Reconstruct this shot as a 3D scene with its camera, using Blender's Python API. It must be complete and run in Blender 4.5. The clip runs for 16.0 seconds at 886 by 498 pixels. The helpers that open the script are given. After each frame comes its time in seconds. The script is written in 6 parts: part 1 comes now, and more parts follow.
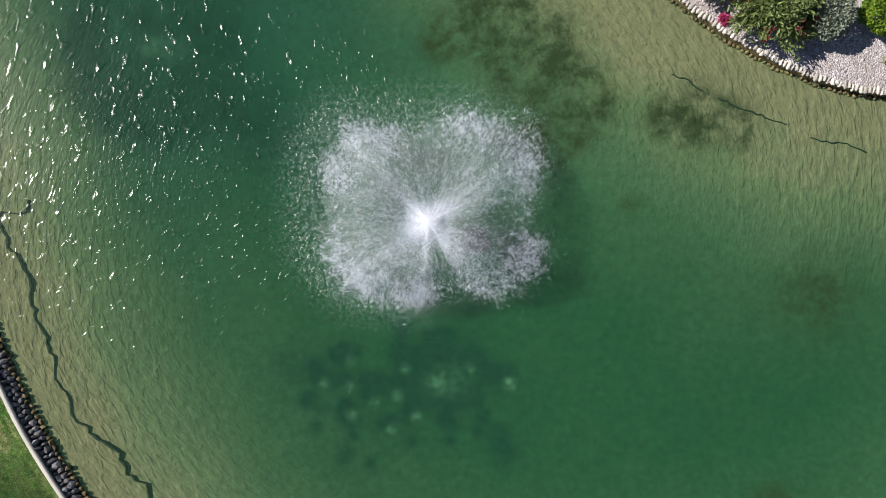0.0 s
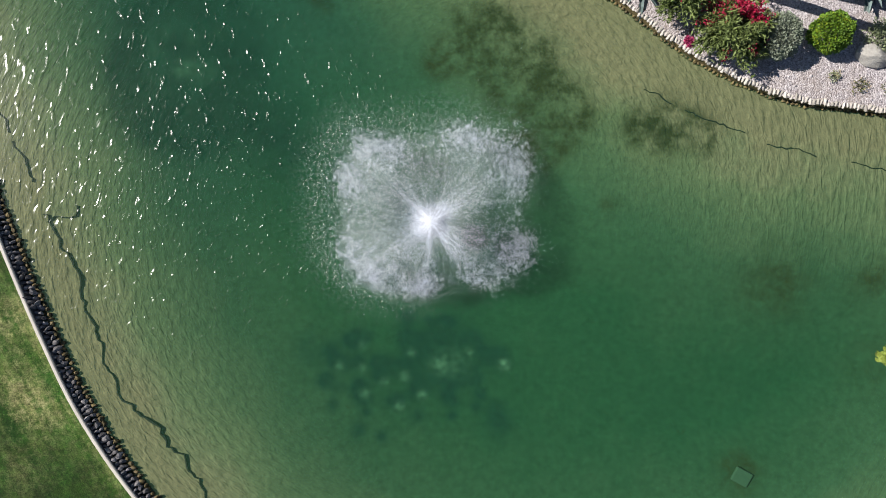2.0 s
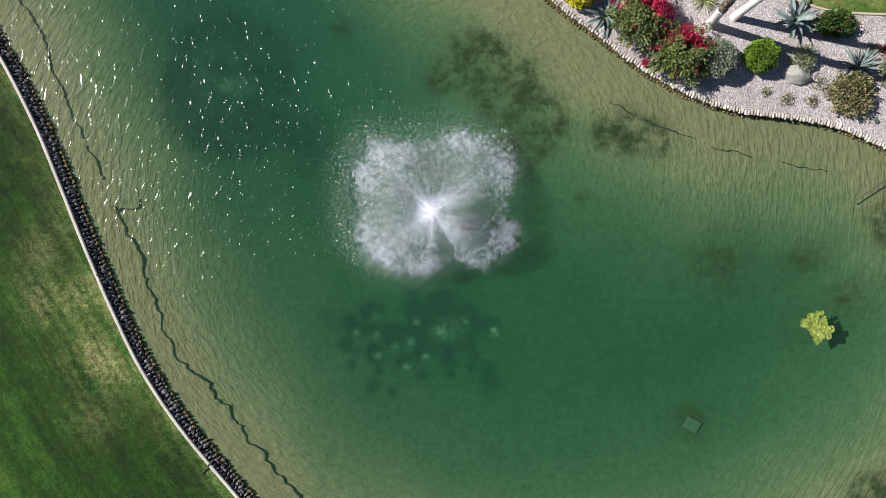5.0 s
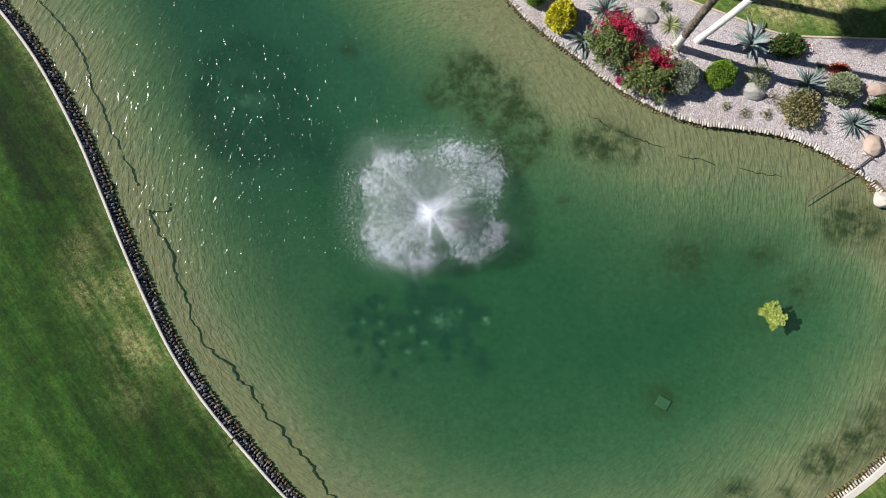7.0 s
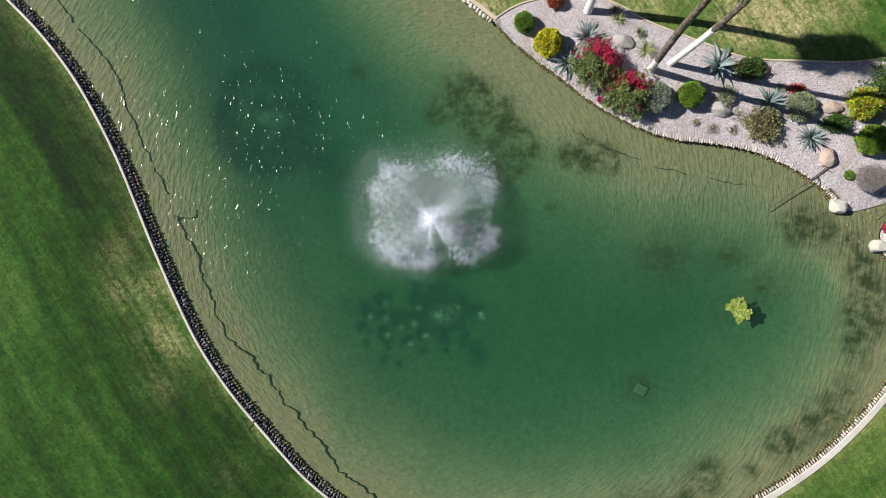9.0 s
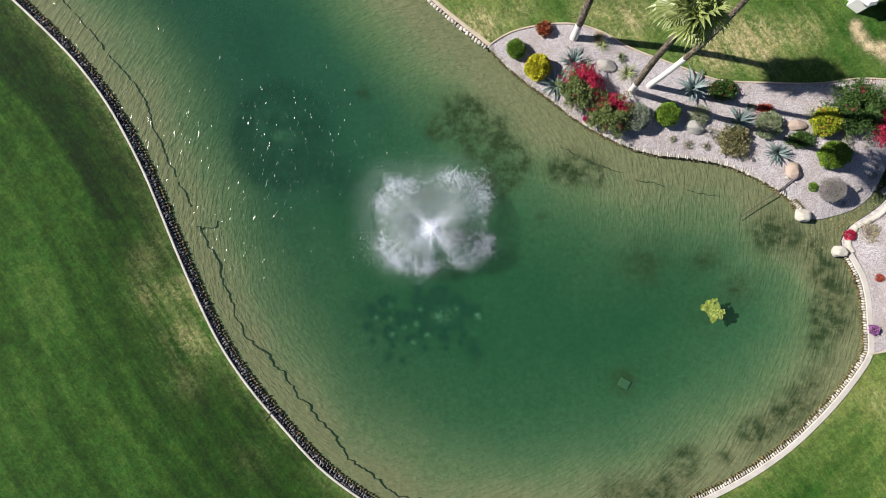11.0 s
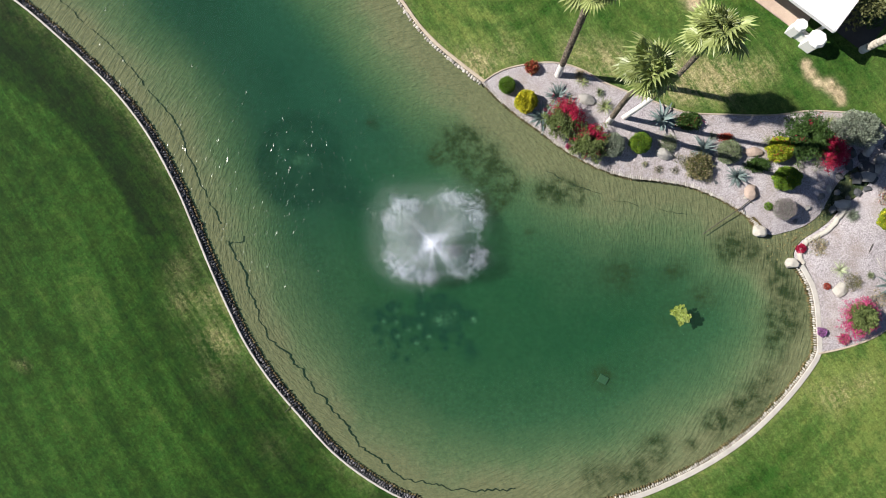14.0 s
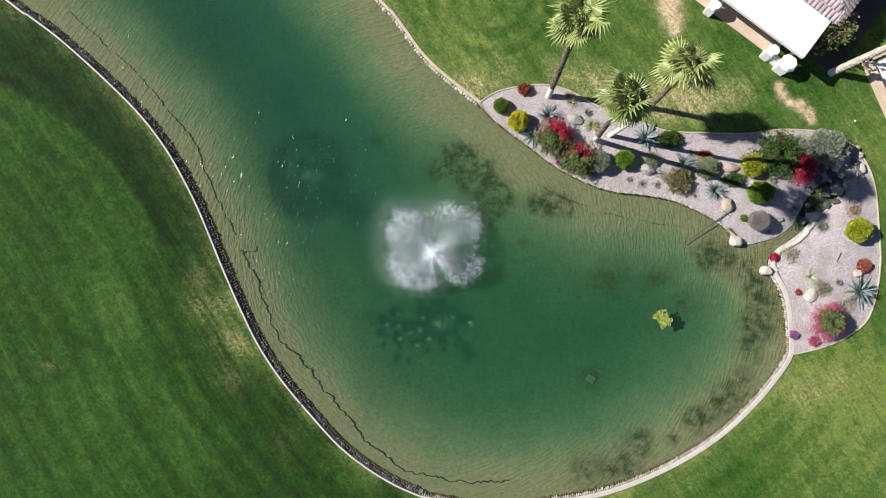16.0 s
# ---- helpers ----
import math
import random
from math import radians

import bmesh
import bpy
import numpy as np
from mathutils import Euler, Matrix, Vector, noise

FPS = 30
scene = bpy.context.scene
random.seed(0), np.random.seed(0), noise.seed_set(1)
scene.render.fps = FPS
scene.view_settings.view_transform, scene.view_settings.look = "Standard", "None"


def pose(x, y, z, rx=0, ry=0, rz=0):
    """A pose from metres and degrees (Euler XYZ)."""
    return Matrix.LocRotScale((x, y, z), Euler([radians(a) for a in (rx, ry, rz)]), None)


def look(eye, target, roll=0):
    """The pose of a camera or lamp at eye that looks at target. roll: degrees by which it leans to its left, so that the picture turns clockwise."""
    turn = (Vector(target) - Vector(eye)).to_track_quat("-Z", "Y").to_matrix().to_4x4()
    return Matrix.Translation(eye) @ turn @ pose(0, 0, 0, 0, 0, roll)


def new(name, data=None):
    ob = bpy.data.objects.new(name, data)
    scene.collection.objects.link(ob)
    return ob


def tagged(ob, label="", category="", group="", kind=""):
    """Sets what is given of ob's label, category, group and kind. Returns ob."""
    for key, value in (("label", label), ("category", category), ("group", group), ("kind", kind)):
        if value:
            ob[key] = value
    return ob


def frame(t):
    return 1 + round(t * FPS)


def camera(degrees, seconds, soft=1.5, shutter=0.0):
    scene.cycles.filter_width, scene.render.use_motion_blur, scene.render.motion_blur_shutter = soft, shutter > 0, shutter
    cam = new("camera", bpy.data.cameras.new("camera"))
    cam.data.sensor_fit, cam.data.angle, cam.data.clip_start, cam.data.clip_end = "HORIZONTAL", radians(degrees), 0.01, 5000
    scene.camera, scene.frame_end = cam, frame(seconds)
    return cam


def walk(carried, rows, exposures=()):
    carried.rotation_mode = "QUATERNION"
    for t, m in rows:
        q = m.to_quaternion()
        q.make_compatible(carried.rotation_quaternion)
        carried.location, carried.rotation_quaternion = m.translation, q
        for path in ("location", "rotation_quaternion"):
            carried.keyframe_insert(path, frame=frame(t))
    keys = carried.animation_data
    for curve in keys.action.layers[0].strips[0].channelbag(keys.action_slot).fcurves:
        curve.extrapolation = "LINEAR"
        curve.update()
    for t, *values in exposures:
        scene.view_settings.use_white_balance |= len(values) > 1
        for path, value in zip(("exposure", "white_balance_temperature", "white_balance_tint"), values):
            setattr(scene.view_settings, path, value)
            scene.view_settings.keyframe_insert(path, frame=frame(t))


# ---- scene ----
cam = camera(68.0, 16.0, 1.0)
# seconds, place, turn: the drone climbs straight up and looks straight down
PATH = [
    (0, -0.435, -0.022, 15.685, -0.001, -0.02, 1.197),
    (1.5, -0.444, -0.106, 17.202, 0.008, 0.002, 0.713),
    (3.5, -0.479, -0.287, 19.731, -0.005, 0.001, 0.606),
    (4, -0.48, -0.411, 20.309, -0.02, -0.014, 0.604),
    (7, -0.337, -0.685, 24.23, 0.002, -0.001, 0.421),
    (9, -0.296, -0.6, 26.95, 0.006, 0.008, 0.321),
    (11.5, -0.274, -0.22, 30.163, 0.008, 0.01, 0.098),
    (12.5, -0.294, -0.034, 31.506, -0.0, 0.004, 0.102),
    (14.5, -0.265, 0.429, 34.129, -0.004, -0.01, 0.08),
    (16, -0.207, 0.789, 36.05, -0.001, 0.008, 0.054),
]
walk(cam, [(t, pose(x, y, z, rx, ry, rz)) for t, x, y, z, rx, ry, rz in PATH])

# ---- world and sun ----
SUN_EL, SUN_AZ = radians(40), math.atan2(-0.966, 0.259)
world = bpy.data.worlds.new("world")
scene.world = world
world.use_nodes = True
wn = world.node_tree
sky = wn.nodes.new("ShaderNodeTexSky")
sky.sky_type, sky.sun_disc = "NISHITA", False
sky.sun_elevation, sky.sun_rotation = SUN_EL, SUN_AZ % (2 * math.pi)
sky.altitude, sky.air_density, sky.dust_density = 300, 0.75, 0.3
wn.nodes["Background"].inputs["Strength"].default_value = 0.05
wn.links.new(sky.outputs[0], wn.nodes["Background"].inputs["Color"])
sun_data = bpy.data.lights.new("sun", "SUN")
sun_data.energy, sun_data.angle, sun_data.color = 5.0, radians(0.53), (1.0, 0.95, 0.88)
sun = new("sun", sun_data)
sun.matrix_world = look((0, 0, 0), (0.966 * math.cos(SUN_EL), -0.259 * math.cos(SUN_EL), -math.sin(SUN_EL)))
scene.view_settings.exposure = 0.69


# ---- materials ----
def graph(name):
    """An empty node material: the material, and a function that adds a node with values or links."""
    m = bpy.data.materials.new(name)
    m.use_nodes = True
    t = m.node_tree
    t.nodes.clear()

    def add(kind, props=None, **ins):
        n = t.nodes.new("ShaderNode" + kind)
        for key, value in (props or {}).items():
            if key == "operation":
                n.operation = value
            elif key == "blend_type":
                n.blend_type = value
            elif key == "attribute_name":
                n.attribute_name = value
            elif key == "interpolation_type":
                n.interpolation_type = value
            elif key == "wave_type":
                n.wave_type = value
            elif key == "bands_direction":
                n.bands_direction = value
        for key, value in ins.items():
            slot = n.inputs[int(key[1:])] if key[0] == "i" and key[1:].isdigit() else n.inputs[key.replace("_", " ")]
            if isinstance(value, bpy.types.NodeSocket):
                t.links.new(value, slot)
            elif isinstance(value, bpy.types.Node):
                t.links.new(value.outputs[0], slot)
            else:
                slot.default_value = value
        return n

    return m, add


def rgba(c):
    return (c[0], c[1], c[2], 1)


def ramp(add, fac, stops):
    n = add("ValToRGB", Fac=fac)
    e = n.color_ramp.elements
    while len(e) < len(stops):
        e.new(0.5)
    for k, (p, c) in zip(e, stops):
        k.position, k.color = p, rgba(c)
    return n


def mixc(add, fac, a, b, mode="MIX"):
    return add("MixRGB", {"blend_type": mode}, Fac=fac, Color1=a, Color2=b)


def noise_at(add, scale, detail=4, rough=0.6, vec=None, distortion=0.0):
    pos = vec or add("NewGeometry").outputs["Position"]
    return add("TexNoise", Vector=pos, Scale=scale, Detail=detail, Roughness=rough, Distortion=distortion)


def out(add, shader, *_):
    add("OutputMaterial", Surface=shader)


def surf(name, stops, scale=3.0, fine=30.0, rough=0.8, bump=0.3, bump_dist=0.01, rand="", spread=0.35, spec=0.4, translucent=0.0, metal=0.0):
    """A weathered surface: two scales of noise through a colour ramp, and fine relief. rand: 'island' or 'object' varies the brightness piece by piece."""
    m, add = graph(name)
    big = noise_at(add, scale, 5)
    small = noise_at(add, fine, 3)
    fac = add("Math", {"operation": "ADD"}, i0=add("Math", {"operation": "MULTIPLY"}, i0=big.outputs["Fac"], i1=0.6).outputs[0],
              i1=add("Math", {"operation": "MULTIPLY"}, i0=small.outputs["Fac"], i1=0.4).outputs[0])
    col = ramp(add, fac, stops)
    if rand:
        r = add("NewGeometry").outputs["Random Per Island"] if rand == "island" else add("ObjectInfo").outputs["Random"]
        v = add("MapRange", Value=r, To_Min=1 - spread, To_Max=1 + spread)
        col = add("HueSaturation", Value=v.outputs[0], Color=col)
    b = add("Bump", Strength=bump, Distance=bump_dist, Height=small.outputs["Fac"])
    p = add("BsdfPrincipled", Base_Color=col, Roughness=rough, Normal=b, Metallic=metal)
    p.inputs["Specular IOR Level"].default_value = spec
    shader = p
    if translucent:
        shader = add("MixShader", Fac=translucent, i1=p, i2=add("BsdfTranslucent", Color=col))
    out(add, shader)
    return m


def lawn_material():
    m, add = graph("lawn")
    shore = add("Attribute", {"attribute_name": "shore"}).outputs["Fac"]
    dry = add("Attribute", {"attribute_name": "dry"}).outputs["Fac"]
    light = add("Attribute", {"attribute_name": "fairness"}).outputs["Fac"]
    geo = add("NewGeometry").outputs["Position"]
    n1, n2, n3 = noise_at(add, 0.35, 5), noise_at(add, 2.2, 6, 0.7), noise_at(add, 28, 4, 0.75)
    n5 = noise_at(add, 7, 5, 0.7)
    mow = add("MapRange", Value=add("Math", {"operation": "SINE"}, i0=add("Math", {"operation": "MULTIPLY_ADD"}, i0=n1.outputs["Fac"], i1=3.0,
              i2=add("Math", {"operation": "MULTIPLY"}, i0=shore, i1=4.4).outputs[0]).outputs[0]).outputs[0], From_Min=-1, From_Max=1, To_Min=-0.045, To_Max=0.045)
    mow2 = add("MapRange", Value=add("Math", {"operation": "SINE"}, i0=add("Math", {"operation": "MULTIPLY"}, i0=shore, i1=17.0).outputs[0]).outputs[0],
               From_Min=-1, From_Max=1, To_Min=-0.012, To_Max=0.012)
    s = add("Math", {"operation": "MULTIPLY_ADD"}, i0=n2.outputs["Fac"], i1=0.66, i2=add("Math", {"operation": "ADD"}, i0=mow.outputs[0], i1=0.17).outputs[0])
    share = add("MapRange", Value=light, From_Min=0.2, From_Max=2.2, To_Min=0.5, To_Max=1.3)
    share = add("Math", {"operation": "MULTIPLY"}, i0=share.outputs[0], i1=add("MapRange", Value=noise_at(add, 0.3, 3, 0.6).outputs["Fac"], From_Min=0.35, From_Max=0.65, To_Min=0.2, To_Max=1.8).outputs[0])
    s = add("Math", {"operation": "MULTIPLY_ADD"}, i0=mow2.outputs[0], i1=share.outputs[0], i2=s.outputs[0])
    along = noise_at(add, 1.0, 4, 0.65, add("Mapping", Vector=add("Mapping", Vector=add("NewGeometry").outputs["Position"], Rotation=(0, 0, radians(58))).outputs[0], Scale=(0.22, 2.6, 1.0)).outputs[0])
    s = add("Math", {"operation": "ADD"}, i0=s.outputs[0], i1=add("MapRange", Value=along.outputs["Fac"], From_Min=0.25, From_Max=0.75, To_Min=-0.10, To_Max=0.10).outputs[0])
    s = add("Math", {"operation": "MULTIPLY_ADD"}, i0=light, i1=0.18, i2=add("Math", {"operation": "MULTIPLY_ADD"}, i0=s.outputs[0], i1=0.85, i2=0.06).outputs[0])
    green = ramp(add, s.outputs[0], [(0.27, (0.0045, 0.016, 0.0025)), (0.465, (0.0108, 0.039, 0.0042)), (0.64, (0.0235, 0.073, 0.009)), (0.86, (0.069, 0.124, 0.025)), (0.98, (0.118, 0.168, 0.038))])
    straw = ramp(add, n5.outputs["Fac"], [(0.3, (0.15, 0.15, 0.055)), (0.55, (0.32, 0.29, 0.14)), (0.75, (0.50, 0.44, 0.25))])
    dfac = add("Math", {"operation": "MULTIPLY"}, i0=dry, i1=add("MapRange", Value=add("Math", {"operation": "MULTIPLY_ADD"}, i0=along.outputs["Fac"], i1=0.55, i2=add("Math", {"operation": "MULTIPLY"}, i0=n5.outputs["Fac"], i1=0.5).outputs[0]).outputs[0], From_Min=0.42, From_Max=0.6).outputs[0])
    dfac.use_clamp = True
    col = mixc(add, dfac.outputs[0], green, straw)
    soil = add("Math", {"operation": "MULTIPLY"}, i0=add("Attribute", {"attribute_name": "soil"}).outputs["Fac"], i1=add("MapRange", Value=n5.outputs["Fac"], From_Min=0.25, From_Max=0.5, To_Min=0.2, To_Max=1.3).outputs[0])
    soil.use_clamp = True
    col = mixc(add, soil.outputs[0], col, ramp(add, n2.outputs["Fac"], [(0.3, (0.34, 0.27, 0.16)), (0.6, (0.45, 0.37, 0.23)), (0.8, (0.54, 0.45, 0.30))]))
    blades = add("MapRange", Value=n3.outputs["Fac"], From_Min=0.3, From_Max=0.7, To_Min=0.5, To_Max=1.5)
    tufts = add("MapRange", Value=noise_at(add, 6.5, 5, 0.85, None, 0.6).outputs["Fac"], From_Min=0.32, From_Max=0.68, To_Min=0.5, To_Max=1.5)
    comb = noise_at(add, 1.0, 4, 0.75, add("Mapping", Vector=add("Mapping", Vector=geo, Rotation=(0, 0, radians(52))).outputs[0], Scale=(1.1, 9.0, 1.0)).outputs[0])
    comb = add("MapRange", Value=comb.outputs["Fac"], From_Min=0.3, From_Max=0.7, To_Min=0.78, To_Max=1.22)
    grain = add("Math", {"operation": "MULTIPLY"}, i0=blades.outputs[0], i1=add("Math", {"operation": "MULTIPLY"}, i0=tufts.outputs[0], i1=comb.outputs[0]).outputs[0])
    warm = add("MapRange", Value=noise_at(add, 1.7, 5, 0.75).outputs["Fac"], From_Min=0.35, From_Max=0.7, To_Min=0.505, To_Max=0.478)
    col = add("HueSaturation", Hue=warm.outputs[0], Value=grain.outputs[0], Color=col)
    b = add("Bump", Strength=0.7, Distance=0.03, Height=n3.outputs["Fac"])
    p = add("BsdfPrincipled", Base_Color=col, Roughness=0.85, Normal=b)
    p.inputs["Specular IOR Level"].default_value = 0.15
    out(add, p)
    return m


FOUNT = (-0.78, 0.55)


def ring_waves(add, across, along):
    """Coordinates in which waves run out from the fountain: crests lie round it."""
    geo = add("NewGeometry").outputs["Position"]
    rel = add("VectorMath", {"operation": "MULTIPLY"}, i0=add("VectorMath", {"operation": "SUBTRACT"}, i0=geo, i1=(FOUNT[0], FOUNT[1], 0.0)), i1=(1.0, 1.0, 0.0))
    dist = add("VectorMath", {"operation": "LENGTH"}, i0=rel).outputs["Value"]
    way = add("VectorMath", {"operation": "NORMALIZE"}, i0=rel)
    turn = add("VectorMath", {"operation": "MULTIPLY"}, i0=way, i1=(along, along, 0.0))
    out_ = add("CombineXYZ", Z=add("Math", {"operation": "MULTIPLY"}, i0=dist, i1=across).outputs[0])
    return add("VectorMath", {"operation": "ADD"}, i0=turn, i1=out_).outputs[0], rel, dist, way


def bed_material():
    """Sandy lake bed near the banks, the deep water's dimming put into its colour, olive weeds with some painted shade,
    blue-green hollows and pale scraped nests.
    """
    m, add = graph("lake_bed")
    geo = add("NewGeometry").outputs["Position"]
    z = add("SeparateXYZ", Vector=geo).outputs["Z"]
    weed = add("Attribute", {"attribute_name": "weed"}).outputs["Fac"]
    pale = add("Attribute", {"attribute_name": "pale"}).outputs["Fac"]
    hollow = add("Attribute", {"attribute_name": "hollow"}).outputs["Fac"]
    n1, n2, n3 = noise_at(add, 0.28, 5, 0.6), noise_at(add, 1.3, 6, 0.7), noise_at(add, 9, 4, 0.7)
    # darker green with depth: light lost in the water, put into the bed colour
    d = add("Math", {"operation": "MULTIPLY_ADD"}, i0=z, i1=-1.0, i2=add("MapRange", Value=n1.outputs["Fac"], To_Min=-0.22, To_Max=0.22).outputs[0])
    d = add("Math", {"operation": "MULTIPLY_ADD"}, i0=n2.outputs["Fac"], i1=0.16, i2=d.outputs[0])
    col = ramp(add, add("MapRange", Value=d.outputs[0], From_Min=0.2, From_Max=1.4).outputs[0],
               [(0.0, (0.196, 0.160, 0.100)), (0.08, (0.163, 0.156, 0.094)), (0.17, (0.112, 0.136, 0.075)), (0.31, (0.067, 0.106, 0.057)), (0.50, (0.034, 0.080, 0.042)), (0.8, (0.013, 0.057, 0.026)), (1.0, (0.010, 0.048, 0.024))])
    # bluish sky reflection painted into the deep bed towards the north-west
    north_west = add("VectorMath", {"operation": "DOT_PRODUCT"}, i0=geo, i1=(-0.6, 0.8, 0.0)).outputs["Value"]
    sky_tint = add("MapRange", {"interpolation_type": "SMOOTHSTEP"}, Value=north_west, From_Min=1.0, From_Max=9.0, To_Min=0.0, To_Max=0.65)
    sky_tint = add("Math", {"operation": "MULTIPLY"}, i0=sky_tint.outputs[0], i1=add("MapRange", {"interpolation_type": "SMOOTHSTEP"}, Value=z, From_Min=-0.9, From_Max=-0.4, To_Min=1.0, To_Max=0.0).outputs[0])
    col = mixc(add, sky_tint.outputs[0], col, (0.005, 0.042, 0.036, 1))
    patch = add("MapRange", Value=noise_at(add, 1.7, 5, 0.7, None, 0.15).outputs["Fac"], From_Min=0.36, From_Max=0.6, To_Min=0.15, To_Max=1.0)
    wf = add("Math", {"operation": "MULTIPLY"}, i0=weed, i1=patch.outputs[0])
    wf.use_clamp = True
    col = mixc(add, wf.outputs[0], col, (0.019, 0.021, 0.0055, 1))
    hf = add("Math", {"operation": "MULTIPLY"}, i0=hollow, i1=add("MapRange", Value=n2.outputs["Fac"], From_Min=0.3, From_Max=0.6, To_Min=0.55, To_Max=1.0).outputs[0])
    hf.use_clamp = True
    col = mixc(add, hf.outputs[0], col, (0.003, 0.025, 0.019, 1))
    col = mixc(add, pale, col, (0.070, 0.165, 0.100, 1))
    specks = add("MapRange", Value=noise_at(add, 3.2, 3, 0.9, None, 1.2).outputs["Fac"], From_Min=0.66, From_Max=0.76, To_Max=0.7)
    col = mixc(add, specks.outputs[0], col, (0.020, 0.034, 0.012, 1))
    grit = add("MapRange", Value=noise_at(add, 5.0, 6, 0.8).outputs["Fac"], From_Min=0.3, From_Max=0.7, To_Min=0.74, To_Max=1.26)
    col = add("HueSaturation", Value=grit.outputs[0], Color=col)
    r1 = noise_at(add, 1.0, 2, 0.5, ring_waves(add, 7.0, 24.0)[0], 0.3)
    r2 = noise_at(add, 1.0, 1, 0.5, ring_waves(add, 15.0, 60.0)[0], 0.3)
    crest = add("MapRange", {"interpolation_type": "SMOOTHERSTEP"}, Value=r1.outputs["Fac"], From_Min=0.30, From_Max=0.76)
    ripple = add("Math", {"operation": "MULTIPLY_ADD"}, i0=r2.outputs["Fac"], i1=0.35, i2=crest.outputs[0])
    shallow = add("MapRange", Value=z, From_Min=-0.9, From_Max=-0.2, To_Min=0.04, To_Max=1.0)
    b = add("Bump", Strength=shallow.outputs[0], Distance=0.024, Height=ripple.outputs[0])
    b2 = add("Bump", Strength=0.2, Distance=0.02, Height=n3.outputs["Fac"], Normal=b)
    p = add("BsdfPrincipled", Base_Color=col, Roughness=0.95, Normal=b2)
    p.inputs["Specular IOR Level"].default_value = 0.0
    out(add, p)
    return m


def water_material():
    m, add = graph("lake_water")
    waves, rel, dist, way = ring_waves(add, 4.1, 27.0)
    w1 = noise_at(add, 1.0, 1, 0.5, waves, 0.7)
    w2 = noise_at(add, 1.0, 2, 0.5, ring_waves(add, 14.0, 40.0)[0], 0.3)
    big = noise_at(add, 0.25, 3, 0.5)
    # rings that run out from the fountain and die away
    wob = noise_at(add, 1.6, 3, 0.6)
    ring = add("Math", {"operation": "SINE"}, i0=add("Math", {"operation": "MULTIPLY_ADD"}, i0=dist, i1=22.0, i2=add("Math", {"operation": "MULTIPLY"}, i0=wob.outputs["Fac"], i1=14.0).outputs[0]).outputs[0])
    near = add("Attribute", {"attribute_name": "stir"}).outputs["Fac"]
    chop = noise_at(add, 8.0, 3, 0.6, None, 0.8)
    calm = add("MapRange", Value=big.outputs["Fac"], From_Min=0.35, From_Max=0.65, To_Min=0.6, To_Max=1.0)
    far = add("MapRange", {"interpolation_type": "SMOOTHSTEP"}, Value=dist, From_Min=6.0, From_Max=11.5, To_Min=1.0, To_Max=0.48)
    fetch = add("VectorMath", {"operation": "DOT_PRODUCT"}, i0=way, i1=(-0.92, 0.39, 0.0)).outputs["Value"]
    fetch = add("MapRange", {"interpolation_type": "SMOOTHSTEP"}, Value=fetch, From_Min=0.45, From_Max=0.95, To_Min=0.3, To_Max=1.0)
    amp = add("Math", {"operation": "MULTIPLY"}, i0=calm.outputs[0], i1=far.outputs[0])
    amp = add("Math", {"operation": "MULTIPLY"}, i0=amp.outputs[0], i1=fetch.outputs[0])
    crest = add("MapRange", {"interpolation_type": "SMOOTHSTEP"}, Value=w1.outputs["Fac"], From_Min=0.54, From_Max=0.80)
    b1 = add("Bump", Strength=amp.outputs[0], Distance=0.030, Height=crest.outputs[0])
    b2 = add("Bump", Strength=amp.outputs[0], Distance=0.012, Height=w2.outputs["Fac"], Normal=b1)
    hgt = add("Math", {"operation": "MULTIPLY_ADD"}, i0=ring.outputs[0], i1=0.05, i2=chop.outputs["Fac"])
    b3 = add("Bump", Strength=near, Distance=0.11, Height=hgt.outputs[0], Normal=b2)
    clear = add("BsdfTransparent", Color=(0.86, 0.96, 0.88, 1))
    murk = add("BsdfDiffuse", Color=(0.062, 0.172, 0.088, 1), Normal=b3)
    body = add("MixShader", Fac=0.11, i1=clear, i2=murk)
    # pale cells painted for sky shine on chop, where spray falls and churns outward
    fizz = noise_at(add, 11.0, 3, 0.7, None, 0.4)
    fizz = add("MapRange", {"interpolation_type": "SMOOTHSTEP"}, Value=fizz.outputs["Fac"], From_Min=0.44, From_Max=0.66, To_Max=0.34)
    stir = add("Math", {"operation": "MULTIPLY"}, i0=add("Attribute", {"attribute_name": "fizz"}).outputs["Fac"], i1=fizz.outputs[0])
    body = add("MixShader", Fac=stir.outputs[0], i1=body, i2=add("BsdfDiffuse", Color=(0.40, 0.50, 0.47, 1), Normal=b3))
    graze = add("Math", {"operation": "POWER"}, i0=add("LayerWeight", Blend=0.5, Normal=b3).outputs["Facing"], i1=5.0)
    fres = add("Math", {"operation": "MULTIPLY_ADD"}, i0=graze.outputs[0], i1=0.98, i2=0.02)
    gloss = add("BsdfGlossy", Roughness=0.19, Normal=b3)
    out(add, add("MixShader", Fac=fres, i1=body, i2=gloss))
    return m


